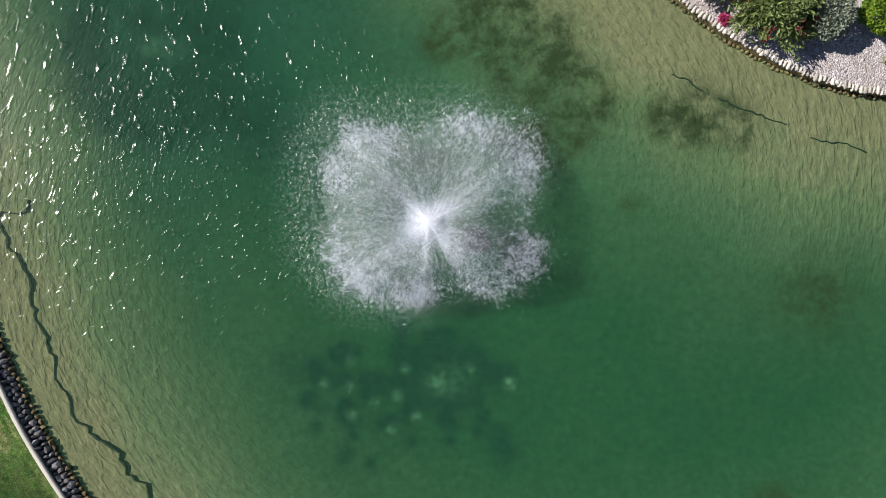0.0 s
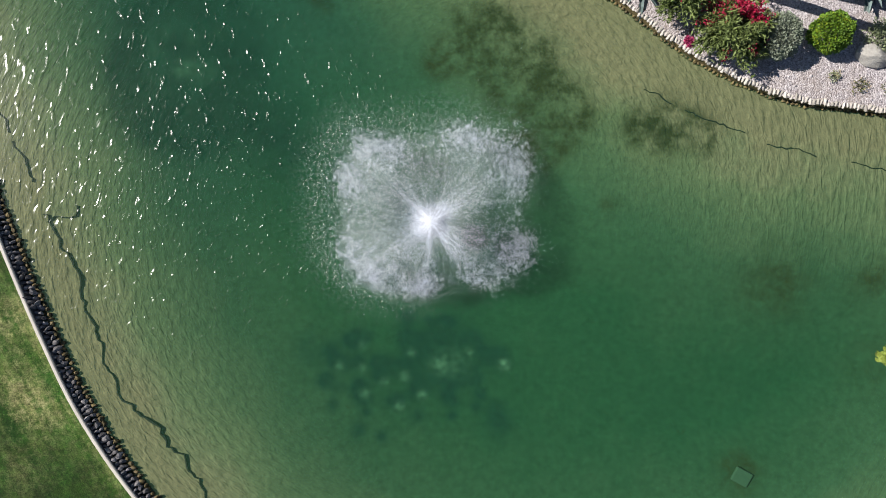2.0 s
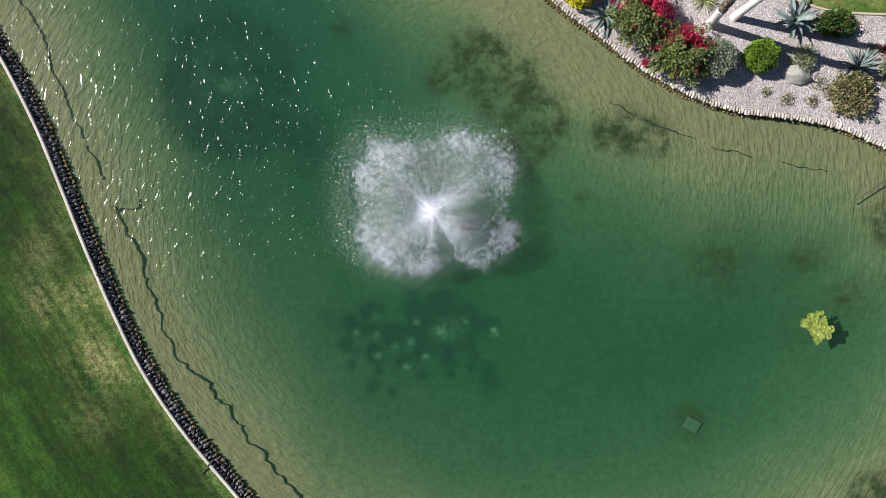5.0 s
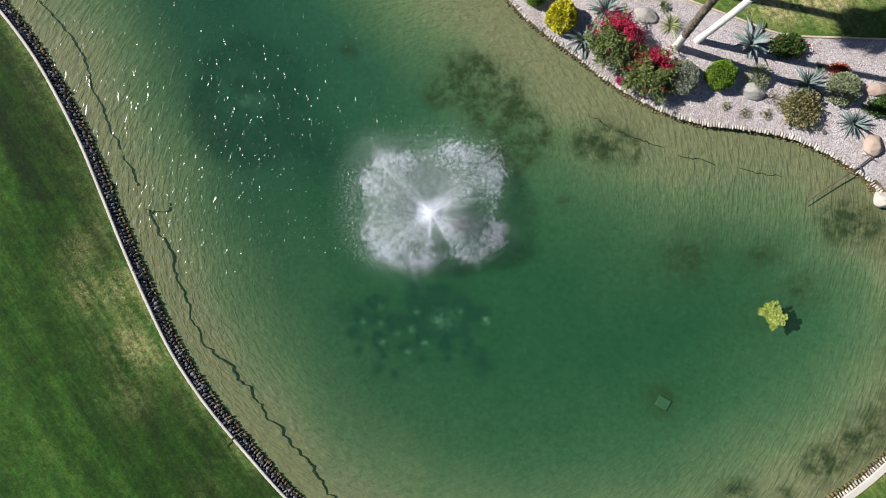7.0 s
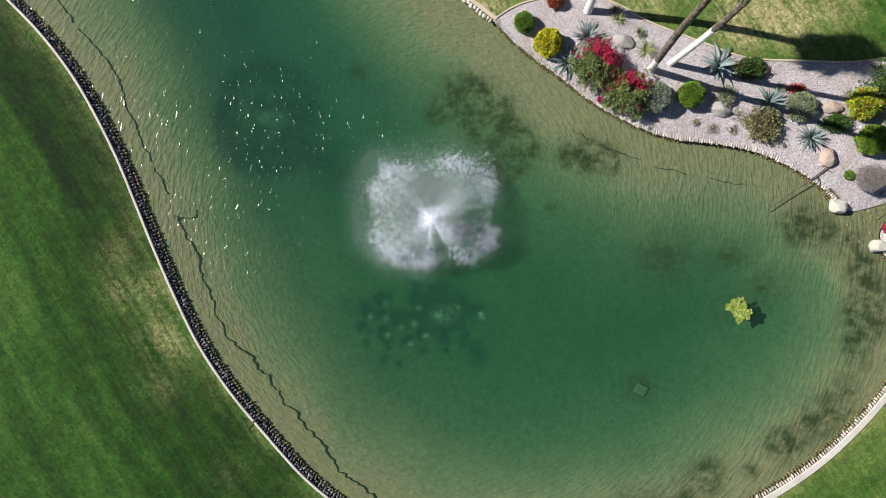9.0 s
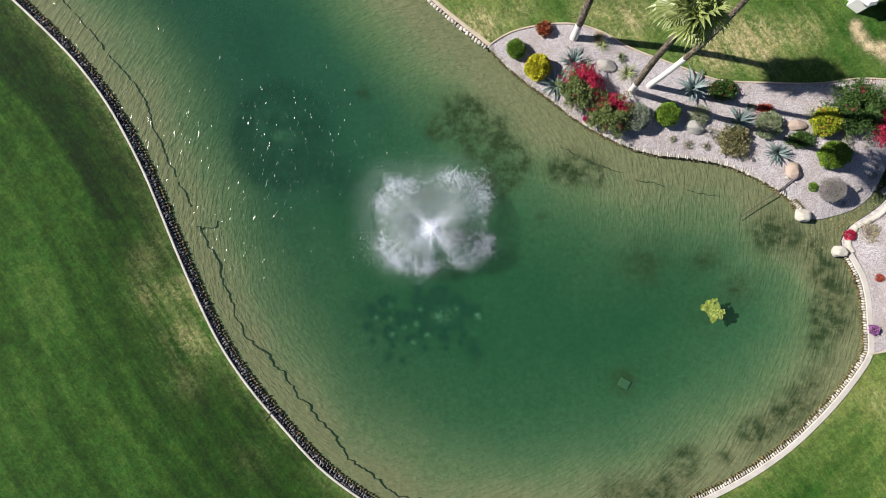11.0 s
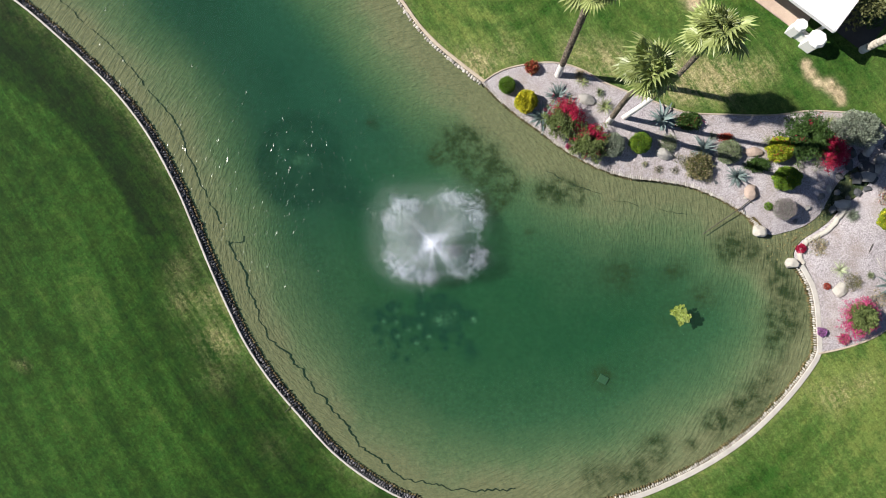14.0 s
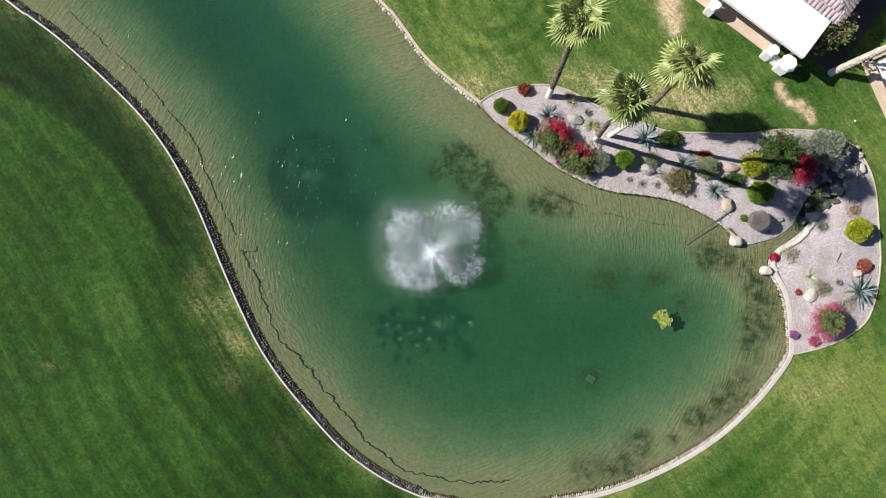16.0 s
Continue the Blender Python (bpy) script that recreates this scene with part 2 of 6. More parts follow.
def gravel_material():
    m, add = graph("gravel")
    geo = add("NewGeometry").outputs["Position"]
    v = add("TexVoronoi", Vector=geo, Scale=30.0, Randomness=1.0)
    v2 = add("TexVoronoi", Vector=geo, Scale=60.0, Randomness=1.0)
    tone = add("SeparateColor", Color=v.outputs["Color"]).outputs[0]
    tone2 = add("SeparateColor", Color=v2.outputs["Color"]).outputs[1]
    mixv = add("Math", {"operation": "MULTIPLY_ADD"}, i0=tone, i1=0.6, i2=add("Math", {"operation": "MULTIPLY"}, i0=tone2, i1=0.4).outputs[0])
    col = ramp(add, mixv.outputs[0], [(0.05, (0.13, 0.115, 0.120)), (0.35, (0.305, 0.275, 0.288)), (0.6, (0.43, 0.395, 0.412)), (0.85, (0.60, 0.56, 0.575))])
    dirt = add("MapRange", Value=noise_at(add, 0.9, 5, 0.65).outputs["Fac"], From_Min=0.45, From_Max=0.72, To_Max=0.6)
    col = mixc(add, dirt.outputs[0], col, (0.24, 0.19, 0.15, 1))
    b = add("Bump", Strength=0.7, Distance=0.03, Height=add("Math", {"operation": "SUBTRACT"}, i0=1.0, i1=v.outputs["Distance"]).outputs[0])
    p = add("BsdfPrincipled", Base_Color=col, Roughness=0.9, Normal=b)
    p.inputs["Specular IOR Level"].default_value = 0.2
    out(add, p)
    return m


def spray_material(name, opacity):
    """Airborne water: white scattering drops, partly see-through."""
    m, add = graph(name)
    lit = add("MixShader", Fac=0.25 if opacity > 0.5 else 0.38, i1=add("BsdfDiffuse", Color=(0.84, 0.88, 0.97, 1)), i2=add("BsdfTranslucent", Color=(0.84, 0.88, 0.97, 1)))
    a = opacity
    if opacity < 0.5:
        streak = add("Attribute", {"attribute_name": "veil_share"}).outputs["Fac"]
        n = noise_at(add, 1.0, 4, 0.75, ring_waves(add, 2.2, 17.0)[0], 0.3)
        fine = noise_at(add, 22.0, 4, 0.8)
        a = add("MapRange", Value=n.outputs["Fac"], From_Min=0.3, From_Max=0.7, To_Min=0.35, To_Max=1.5)
        a = add("Math", {"operation": "MULTIPLY"}, i0=a.outputs[0], i1=add("MapRange", Value=fine.outputs["Fac"], From_Min=0.3, From_Max=0.7, To_Min=0.5, To_Max=1.5).outputs[0])
        a = add("Math", {"operation": "MULTIPLY"}, i0=streak, i1=a.outputs[0])
        a.use_clamp = True
        a = a.outputs[0]
    out(add, add("MixShader", Fac=a, i1=add("BsdfTransparent"), i2=lit) if opacity < 0.5 else lit)
    return m


LAWN, BED, WATER, GRAVEL = lawn_material(), bed_material(), water_material(), gravel_material()
DROPS, VEIL = spray_material("water_drops", 0.95), spray_material("water_veil", 0.3)
CONCRETE = surf("pale_concrete", [(0.3, (0.34, 0.31, 0.28)), (0.55, (0.47, 0.44, 0.40)), (0.75, (0.56, 0.53, 0.49))], 1.5, 40, 0.85)
EDGING = surf("tan_edging", [(0.3, (0.32, 0.26, 0.19)), (0.6, (0.50, 0.42, 0.33)), (0.8, (0.58, 0.50, 0.41))], 2, 40, 0.85)
STONE = surf("pale_stone", [(0.3, (0.28, 0.25, 0.22)), (0.55, (0.43, 0.40, 0.36)), (0.8, (0.55, 0.52, 0.48))], 2.5, 35, 0.9, 0.6, 0.02, "object")
# west bank stone with the kerb's shade put into its colour
SHADESTONE = surf("shaded_wall_stone", [(0.3, (0.06, 0.058, 0.062)), (0.55, (0.19, 0.18, 0.185)), (0.8, (0.40, 0.38, 0.38))], 2.5, 35, 0.9, 0.6, 0.02, "object", 0.5)
WETSTONE = surf("algae_stone", [(0.3, (0.06, 0.047, 0.018)), (0.6, (0.14, 0.105, 0.045)), (0.8, (0.22, 0.175, 0.085))], 3, 35, 0.7, 0.6, 0.02, "object", 0.4)
PEBBLE = surf("loose_pebble", [(0.3, (0.25, 0.225, 0.232)), (0.6, (0.46, 0.425, 0.44)), (0.8, (0.62, 0.58, 0.595))], 5, 60, 0.9, 0.4, 0.01, "island", 0.4)
BOULDER = surf("tan_boulder", [(0.3, (0.25, 0.19, 0.15)), (0.55, (0.40, 0.31, 0.26)), (0.8, (0.52, 0.43, 0.37))], 1.8, 25, 0.9, 0.7, 0.03)
BOULDER_W = surf("pale_boulder", [(0.3, (0.33, 0.30, 0.26)), (0.55, (0.48, 0.45, 0.40)), (0.8, (0.62, 0.59, 0.54))], 1.8, 25, 0.9, 0.7, 0.03)
PEBBLE_B = surf("brown_pebble", [(0.3, (0.13, 0.085, 0.04)), (0.6, (0.28, 0.19, 0.10)), (0.8, (0.42, 0.32, 0.19))], 5, 60, 0.8, 0.4, 0.01, "island", 0.5)
# creek rock coloured dark to hold the shade of palms and shrubs
ROCK_SHADE = surf("shaded_rock", [(0.3, (0.035, 0.036, 0.04)), (0.55, (0.075, 0.078, 0.085)), (0.8, (0.16, 0.165, 0.175))], 1.8, 25, 0.8, 0.7, 0.03)
ROCK_P = surf("pale_grey_rock", [(0.3, (0.22, 0.21, 0.195)), (0.55, (0.35, 0.335, 0.31)), (0.8, (0.48, 0.46, 0.43))], 1.8, 25, 0.9, 0.7, 0.03)
ROCK_G = surf("grey_rock", [(0.3, (0.10, 0.098, 0.095)), (0.55, (0.20, 0.195, 0.19)), (0.8, (0.34, 0.33, 0.32))], 1.8, 25, 0.9, 0.7, 0.03)


def leaf(name, dark, mid, lite, trans=0.25, spread=0.4, rough=0.55):
    return surf(name, [(0.3, dark), (0.52, mid), (0.75, lite)], 3.0, 18, rough, 0.1, 0.005, "island", spread, 0.35, trans)


L_GREEN = leaf("bright_green_leaf", (0.055, 0.115, 0.013), (0.125, 0.225, 0.026), (0.20, 0.32, 0.04))
L_DEEP = leaf("deep_green_leaf", (0.030, 0.065, 0.014), (0.055, 0.11, 0.022), (0.09, 0.16, 0.035))
L_YELLOW = leaf("yellow_leaf", (0.30, 0.29, 0.02), (0.56, 0.50, 0.03), (0.74, 0.64, 0.06))
L_YGREEN = leaf("yellow_green_leaf", (0.12, 0.19, 0.015), (0.24, 0.32, 0.025), (0.40, 0.42, 0.03))
L_GREY = leaf("grey_green_leaf", (0.14, 0.17, 0.12), (0.23, 0.265, 0.20), (0.33, 0.365, 0.29))
L_OLIVE = leaf("olive_leaf", (0.07, 0.075, 0.025), (0.13, 0.14, 0.05), (0.22, 0.22, 0.10))
L_PALE = leaf("pale_sage_leaf", (0.14, 0.17, 0.09), (0.24, 0.28, 0.16), (0.36, 0.40, 0.25))
L_TWIG = leaf("mauve_grey_twig", (0.19, 0.16, 0.165), (0.30, 0.26, 0.265), (0.42, 0.38, 0.385))
L_BOUG = leaf("bougainvillea_leaf", (0.06, 0.09, 0.025), (0.15, 0.195, 0.06), (0.30, 0.35, 0.14))
F_RED = leaf("crimson_bract", (0.22, 0.008, 0.03), (0.45, 0.018, 0.07), (0.64, 0.05, 0.14), 0.3)
F_PINK = leaf("pink_bract", (0.32, 0.03, 0.10), (0.52, 0.07, 0.20), (0.68, 0.18, 0.34), 0.3)
F_RUST = leaf("rust_red_leaf", (0.20, 0.035, 0.02), (0.36, 0.065, 0.04), (0.50, 0.12, 0.07))
F_PURPLE = leaf("purple_flower", (0.18, 0.07, 0.18), (0.30, 0.12, 0.30), (0.42, 0.22, 0.42))
L_DRY = leaf("dry_straw_leaf", (0.22, 0.17, 0.09), (0.36, 0.29, 0.17), (0.50, 0.43, 0.28))
AGAVE = surf("blue_grey_agave", [(0.3, (0.075, 0.11, 0.105)), (0.55, (0.17, 0.225, 0.215)), (0.8, (0.33, 0.39, 0.37))], 4, 20, 0.55, 0.1, 0.005, "object", 0.25)
AGAVE_G = surf("green_yucca", [(0.3, (0.12, 0.15, 0.05)), (0.55, (0.24, 0.28, 0.11)), (0.8, (0.42, 0.43, 0.22))], 4, 20, 0.55, 0.1, 0.005, "object", 0.25)
PALE_YUCCA = surf("pale_yucca", [(0.3, (0.26, 0.30, 0.17)), (0.55, (0.42, 0.46, 0.30)), (0.8, (0.58, 0.60, 0.44))], 4, 20, 0.55, 0.1, 0.005, "object", 0.2)
FROND = surf("palm_frond", [(0.3, (0.13, 0.18, 0.045)), (0.52, (0.30, 0.35, 0.12)), (0.78, (0.50, 0.53, 0.26))], 2.5, 14, 0.42, 0.15, 0.01, "object", 0.35, 0.5, 0.25)
FROND_DRY = surf("ageing_palm_frond", [(0.3, (0.22, 0.20, 0.04)), (0.52, (0.36, 0.32, 0.08)), (0.78, (0.48, 0.42, 0.17))], 2.5, 14, 0.6, 0.15, 0.01, "object", 0.3, 0.3, 0.2)
BARK = surf("palm_bark", [(0.35, (0.035, 0.026, 0.02)), (0.5, (0.12, 0.095, 0.07)), (0.68, (0.34, 0.29, 0.22))], 6, 14, 0.95, 1.0, 0.06)
BARK_PALE = surf("pale_palm_bark", [(0.3, (0.30, 0.26, 0.21)), (0.55, (0.46, 0.42, 0.36)), (0.8, (0.58, 0.54, 0.48))], 5, 22, 0.95, 0.7, 0.03)
LIMEWASH = surf("limewashed_trunk", [(0.25, (0.50, 0.47, 0.43)), (0.5, (0.70, 0.68, 0.64)), (0.8, (0.80, 0.78, 0.75))], 4, 25, 0.9, 0.5, 0.02)
WOOD = surf("weathered_branch", [(0.3, (0.03, 0.026, 0.022)), (0.55, (0.08, 0.07, 0.055)), (0.8, (0.2, 0.175, 0.14))], 6, 30, 0.9, 0.6, 0.01)
SEAM = surf("dark_liner_edge", [(0.3, (0.004, 0.004, 0.003)), (0.6, (0.010, 0.010, 0.007)), (0.8, (0.025, 0.024, 0.016))], 3, 20, 0.9)
STUCCO = surf("white_stucco", [(0.3, (0.66, 0.65, 0.63)), (0.6, (0.78, 0.77, 0.75)), (0.8, (0.84, 0.83, 0.81))], 1.2, 45, 0.9)
ROOFWHITE = surf("white_roof_panel", [(0.3, (0.72, 0.70, 0.70)), (0.6, (0.80, 0.79, 0.79)), (0.8, (0.86, 0.85, 0.85))], 0.8, 30, 0.6, 0.15, 0.005, "object", 0.04)
TILE = surf("mauve_roof_tile", [(0.3, (0.24, 0.195, 0.21)), (0.55, (0.39, 0.325, 0.345)), (0.8, (0.54, 0.465, 0.48))], 2, 25, 0.85, 0.4, 0.01, "object", 0.25)
PATIO = surf("pinkish_paving", [(0.3, (0.38, 0.28, 0.22)), (0.55, (0.52, 0.40, 0.32)), (0.8, (0.62, 0.50, 0.42))], 1.0, 35, 0.85)
ASPHALT = surf("dark_paving", [(0.3, (0.035, 0.035, 0.036)), (0.6, (0.06, 0.06, 0.06)), (0.8, (0.09, 0.09, 0.088))], 1.2, 40, 0.9)
METAL = surf("grey_plastic_float", [(0.3, (0.05, 0.05, 0.05)), (0.6, (0.09, 0.09, 0.09)), (0.8, (0.14, 0.14, 0.14))], 4, 30, 0.5)
GLASS_DARK, _g = graph("window_glass")
out(_g, _g("BsdfPrincipled", Base_Color=(0.02, 0.025, 0.03, 1), Roughness=0.05))


# ---- building helpers ----
from mathutils import geometry

rng = np.random.default_rng(7)
GROUND = 0.22


def link(name, me, mat, parent=None, label="", smooth=False):
    if mat:
        me.materials.append(mat)
    if smooth:
        me.polygons.foreach_set("use_smooth", [True] * len(me.polygons))
    ob = new(name, me)
    if parent:
        ob.parent = parent
    return tagged(ob, label)


def mesh_of(name, verts, faces):
    me = bpy.data.meshes.new(name)
    me.from_pydata([tuple(map(float, v)) for v in verts], [], [tuple(map(int, f)) for f in faces])
    me.update()
    return me


def part(name, bm, mat, parent=None, label="", smooth=False):
    me = bpy.data.meshes.new(name)
    bm.to_mesh(me)
    bm.free()
    return link(name, me, mat, parent, label, smooth)


def thing(name, at, label, category, group="", turn=0.0):
    ob = new(name)
    ob.empty_display_size = 0.2
    ob.matrix_basis = pose(*at, 0, 0, turn)
    return tagged(ob, label, category, group)


def box(bm, size, at=(0, 0, 0), turn=0.0, bevel=0.0):
    r = bmesh.ops.create_cube(bm, size=1, matrix=pose(*at, 0, 0, turn) @ Matrix.Diagonal((*size, 1)))
    if bevel:
        bmesh.ops.bevel(bm, geom=list({e for v in r["verts"] for e in v.link_edges}), offset=bevel, segments=2, affect="EDGES", profile=0.6)


def smooth_line(pts, step=0.25, closed=False):
    """A Catmull-Rom line through the points, evenly stepped."""
    p = np.array(pts, float)
    n = len(p)
    res = []
    for i in range(n if closed else n - 1):
        a, b, c, d = (p[(i + k) % n] if closed else p[min(max(i + k, 0), n - 1)] for k in (-1, 0, 1, 2))
        m = max(2, int(np.linalg.norm(c - b) / step))
        for t in np.arange(m) / m:
            res.append(0.5 * (2 * b + (c - a) * t + (2 * a - 5 * b + 4 * c - d) * t * t + (3 * b - a - 3 * c + d) * t ** 3))
    if not closed:
        res.append(p[-1])
    return np.array(res)


def distance(q, line):
    """How far the points q lie from a polyline."""
    best = np.full(len(q), 1e9)
    for a, b in zip(line[:-1], line[1:]):
        ab = b - a
        t = np.clip(((q - a) @ ab) / max(ab @ ab, 1e-9), 0, 1)
        best = np.minimum(best, np.hypot(*(q - a - t[:, None] * ab).T))
    return best


def inside(q, poly):
    x, y = q[:, 0], q[:, 1]
    res = np.zeros(len(q), bool)
    for (x0, y0), (x1, y1) in zip(poly, np.roll(poly, -1, axis=0)):
        hit = (y0 > y) != (y1 > y)
        if y0 != y1:
            res ^= hit & (x < (x1 - x0) * (y - y0) / (y1 - y0) + x0)
    return res


def sheet(name, poly, extra, height, holes=()):
    """A mesh that fills a polygon, with inner points; height(q) gives z. Returns the mesh and its plan points."""
    loops, edges = [poly, *holes], []
    base = 0
    for l in loops:
        edges += [(base + i, base + (i + 1) % len(l)) for i in range(len(l))]
        base += len(l)
    pts = np.vstack([*loops, extra]) if len(extra) else np.vstack(loops)
    v, _, f, *_ = geometry.delaunay_2d_cdt([Vector(p) for p in pts], edges, [], 2 if holes else 1, 1e-5)
    q = np.array([(p.x, p.y) for p in v])
    if holes:
        tri = np.array([q[list(t)].mean(axis=0) for t in f])
        keep = inside(tri, poly)
        for h in holes:
            keep &= ~inside(tri, h)
        f = [t for t, k in zip(f, keep) if k]
    z = height(q)
    f = [t if np.cross(q[t[1]] - q[t[0]], q[t[2]] - q[t[0]]) > 0 else t[::-1] for t in f]
    return mesh_of(name, np.column_stack([q, z]), f), q


def attribute(me, name, values):
    me.attributes.new(name, "FLOAT", "POINT").data.foreach_set("value", np.asarray(values, np.float32))


def lattice(x0, x1, y0, y1, step, jitter=0.3):
    gx, gy = np.meshgrid(np.arange(x0, x1, step), np.arange(y0, y1, step))
    q = np.column_stack([gx.ravel(), gy.ravel()])
    return q + rng.uniform(-jitter, jitter, q.shape) * step


def bumps(q, spots):
    """The sum of soft round spots (x, y, radius, strength)."""
    res = np.zeros(len(q))
    for x, y, r, s in spots:
        res += s * np.exp(-((q[:, 0] - x) ** 2 + (q[:, 1] - y) ** 2) / (r * r))
    return res


def wander(q, scale, seed=0.0):
    return np.array([noise.noise((x * scale, y * scale, seed)) for x, y in q])


def ribbon(name, line, profile, mat, parent=None, closed=False, label=""):
    """Sweeps a profile of (across, up) points along a plan line; across is to the line's right."""
    line = np.asarray(line)
    tan = np.gradient(line, axis=0)
    if closed:
        tan = np.roll(line, -1, axis=0) - np.roll(line, 1, axis=0)
    tan /= np.linalg.norm(tan, axis=1)[:, None]
    right = np.column_stack([tan[:, 1], -tan[:, 0]])
    k, n = len(profile), len(line)
    verts = [(*(p + r * a), u) for p, r in zip(line, right) for a, u in profile]
    faces = [(i * k + j, i * k + (j + 1) % k, ((i + 1) % n) * k + (j + 1) % k, ((i + 1) % n) * k + j)
             for i in range(n if closed else n - 1) for j in range(k)]
    if not closed:
        faces += [tuple(range(k))[::-1], tuple((n - 1) * k + j for j in range(k))]
    me = mesh_of(name, verts, faces)
    bm = bmesh.new()
    bm.from_mesh(me)
    bmesh.ops.recalc_face_normals(bm, faces=bm.faces)
    bm.to_mesh(me)
    bm.free()
    return link(name, me, mat, parent, label)


def spots_along(line, gap):
    """Evenly spaced points on a line with the heading there, in degrees."""
    seg = np.linalg.norm(np.diff(line, axis=0), axis=1)
    run = np.concatenate([[0], np.cumsum(seg)])
    for s in np.arange(gap / 2, run[-1], gap):
        i = min(np.searchsorted(run, s) - 1, len(seg) - 1)
        p = line[i] + (line[i + 1] - line[i]) * (s - run[i]) / max(seg[i], 1e-9)
        d = line[i + 1] - line[i]
        yield p, math.degrees(math.atan2(d[1], d[0]))


def stone_mesh(name, size, seed, cuts=1, rough=0.16):
    """A broken stone: a box knocked out of true, with chipped edges."""
    r = random.Random(seed)
    bm = bmesh.new()
    bmesh.ops.create_icosphere(bm, subdivisions=cuts, radius=0.5)
    for v in bm.verts:
        c = v.co
        m = max(abs(c.x), abs(c.y), abs(c.z))
        c *= (0.55 + 0.45 * 0.5 / m)
        c *= 1 + r.uniform(-rough, rough)
        v.co = Vector((c.x * size[0], c.y * size[1], c.z * size[2]))
    me = bpy.data.meshes.new(name)
    bm.to_mesh(me)
    bm.free()
    return me


# ---- the lake and its ground ----
WEST = [(-120, 75), (-60, 42), (-34, 22.4), (-24.0, 14.39), (-22.92, 13.62), (-21.36, 12.47), (-19.81, 11.14), (-18.25, 9.69), (-16.7, 8.11), (-15.45, 6.5),
        (-14.52, 4.96), (-13.58, 3.11), (-12.8, 1.26), (-12.02, -0.64), (-11.09, -2.73), (-10.16, -4.57), (-8.92, -6.41), (-7.38, -8.24), (-5.84, -9.92),
        (-4.3, -11.14), (-2.77, -12.06), (-1.39, -12.66)]
SOUTH = [(-1.39, -12.66), (2.75, -13.21), (7.03, -12.72), (9.49, -12.1), (11.63, -11.21), (13.48, -10.21), (15.01, -9.13), (16.25, -8.0), (17.33, -6.83), (18.25, -5.61),
         (18.66, -4.84), (18.63, -3.77), (18.52, -2.39), (18.27, -1.47), (17.75, -0.55)]
CREEK = [(17.75, -0.55), (17.6, 0.1), (18.0, 0.75), (18.75, 1.25), (19.4, 1.75), (20.1, 2.5), (20.9, 3.1), (21.5, 3.9), (21.2, 4.6), (20.4, 4.3), (19.7, 3.5), (19.2, 2.6), (18.9, 2.1), (18.2, 1.55), (17.2, 1.2), (16.4, 1.05), (15.73, 1.3)]
NORTH = [(15.73, 1.3), (15.21, 1.92), (14.51, 2.44), (13.52, 2.99), (12.29, 3.48), (10.75, 3.76), (9.52, 3.88), (8.29, 4.16), (7.05, 4.68), (5.82, 5.39), (4.59, 6.31),
         (3.36, 7.21), (2.43, 7.98), (1.72, 8.75)]
NORTH_LAWN = [(1.72, 8.75), (0.58, 9.62), (-0.66, 10.64), (-1.59, 11.63), (-2.36, 12.71), (-3.13, 13.74), (-3.82, 14.42), (-9, 21), (-22, 36), (-60, 74), (-90, 96)]
west, south, creek, north, north_lawn = (smooth_line(p, s) for p, s in ((WEST, 0.4), (SOUTH, 0.4), (CREEK, 0.25), (NORTH, 0.35), (NORTH_LAWN, 0.4)))
shore_line = np.vstack([west[:-1], south[:-1], creek[:-1], north[:-1], north_lawn])
lake_poly = shore_line[::1]
bank = np.vstack([west[:-1], south])
near_bank = bank[bank[:, 0] > -45]
near_north = np.vstack([north[:-1], north_lawn])
near_north = near_north[near_north[:, 0] > -25]
BORDER = [(1.72, 8.75), (2.74, 9.37), (4.28, 9.71), (5.67, 9.72), (6.91, 9.32), (7.99, 8.7), (10.45, 7.77), (11.99, 7.25), (14.15, 7.13), (16.31, 7.1), (18.16, 7.32), (19.4, 7.29),
          (20.94, 7.14), (22.01, 6.55), (22.78, 5.63), (23.32, 4.24), (23.53, 2.08), (23.6, -0.38), (23.03, -2.84), (21.8, -3.98), (20.25, -4.62), (18.72, -4.96)]
border = smooth_line(BORDER, 0.35)

# lawn: one sheet to the horizon, with the lake cut out of it
ring = np.array([(1500 * math.cos(a), 1500 * math.sin(a)) for a in np.arange(0, 2 * math.pi, math.pi / 24)])
cut = np.argmin(np.hypot(*(south - border[-1]).T))
open_poly = np.vstack([west[:-1], south[:cut], border[::-1][:-1], north_lawn])
inner = np.vstack([lattice(-30, 30, -20, 20, 0.45), lattice(10, 21.5, 7.3, 15, 0.2), lattice(-2.5, 8, 9.5, 15.5, 0.15), lattice(-15, -10, -7, 1, 0.18)])
cut_line = np.array([(-40, 17), (-24.4, 9.8), (-21.4, 8.05), (-19.2, 6.4), (-17.4, 4.2), (-16.1, 2.05), (-15.6, -0.5), (-15.6, -3), (-16, -7), (-14, -12), (-10, -18)])
cut_line = smooth_line([tuple(p) for p in cut_line], 0.2)
fine = lattice(-30, -14, -4, 13, 0.14)
inner = np.vstack([inner[distance(inner, cut_line) > 0.5], fine[distance(fine, cut_line) <= 0.5]])
inner = inner[~inside(inner, open_poly)]
inner = inner[distance(inner, open_poly) > 0.12]
lawn_me, lq = sheet("ground", ring, inner, lambda q: np.full(len(q), GROUND), [open_poly])
shore_d = np.minimum(distance(lq, near_bank), distance(lq, near_north) + 0.0)
attribute(lawn_me, "shore", np.minimum(shore_d, 60))
wob = wander(lq, 0.5, 3.0)
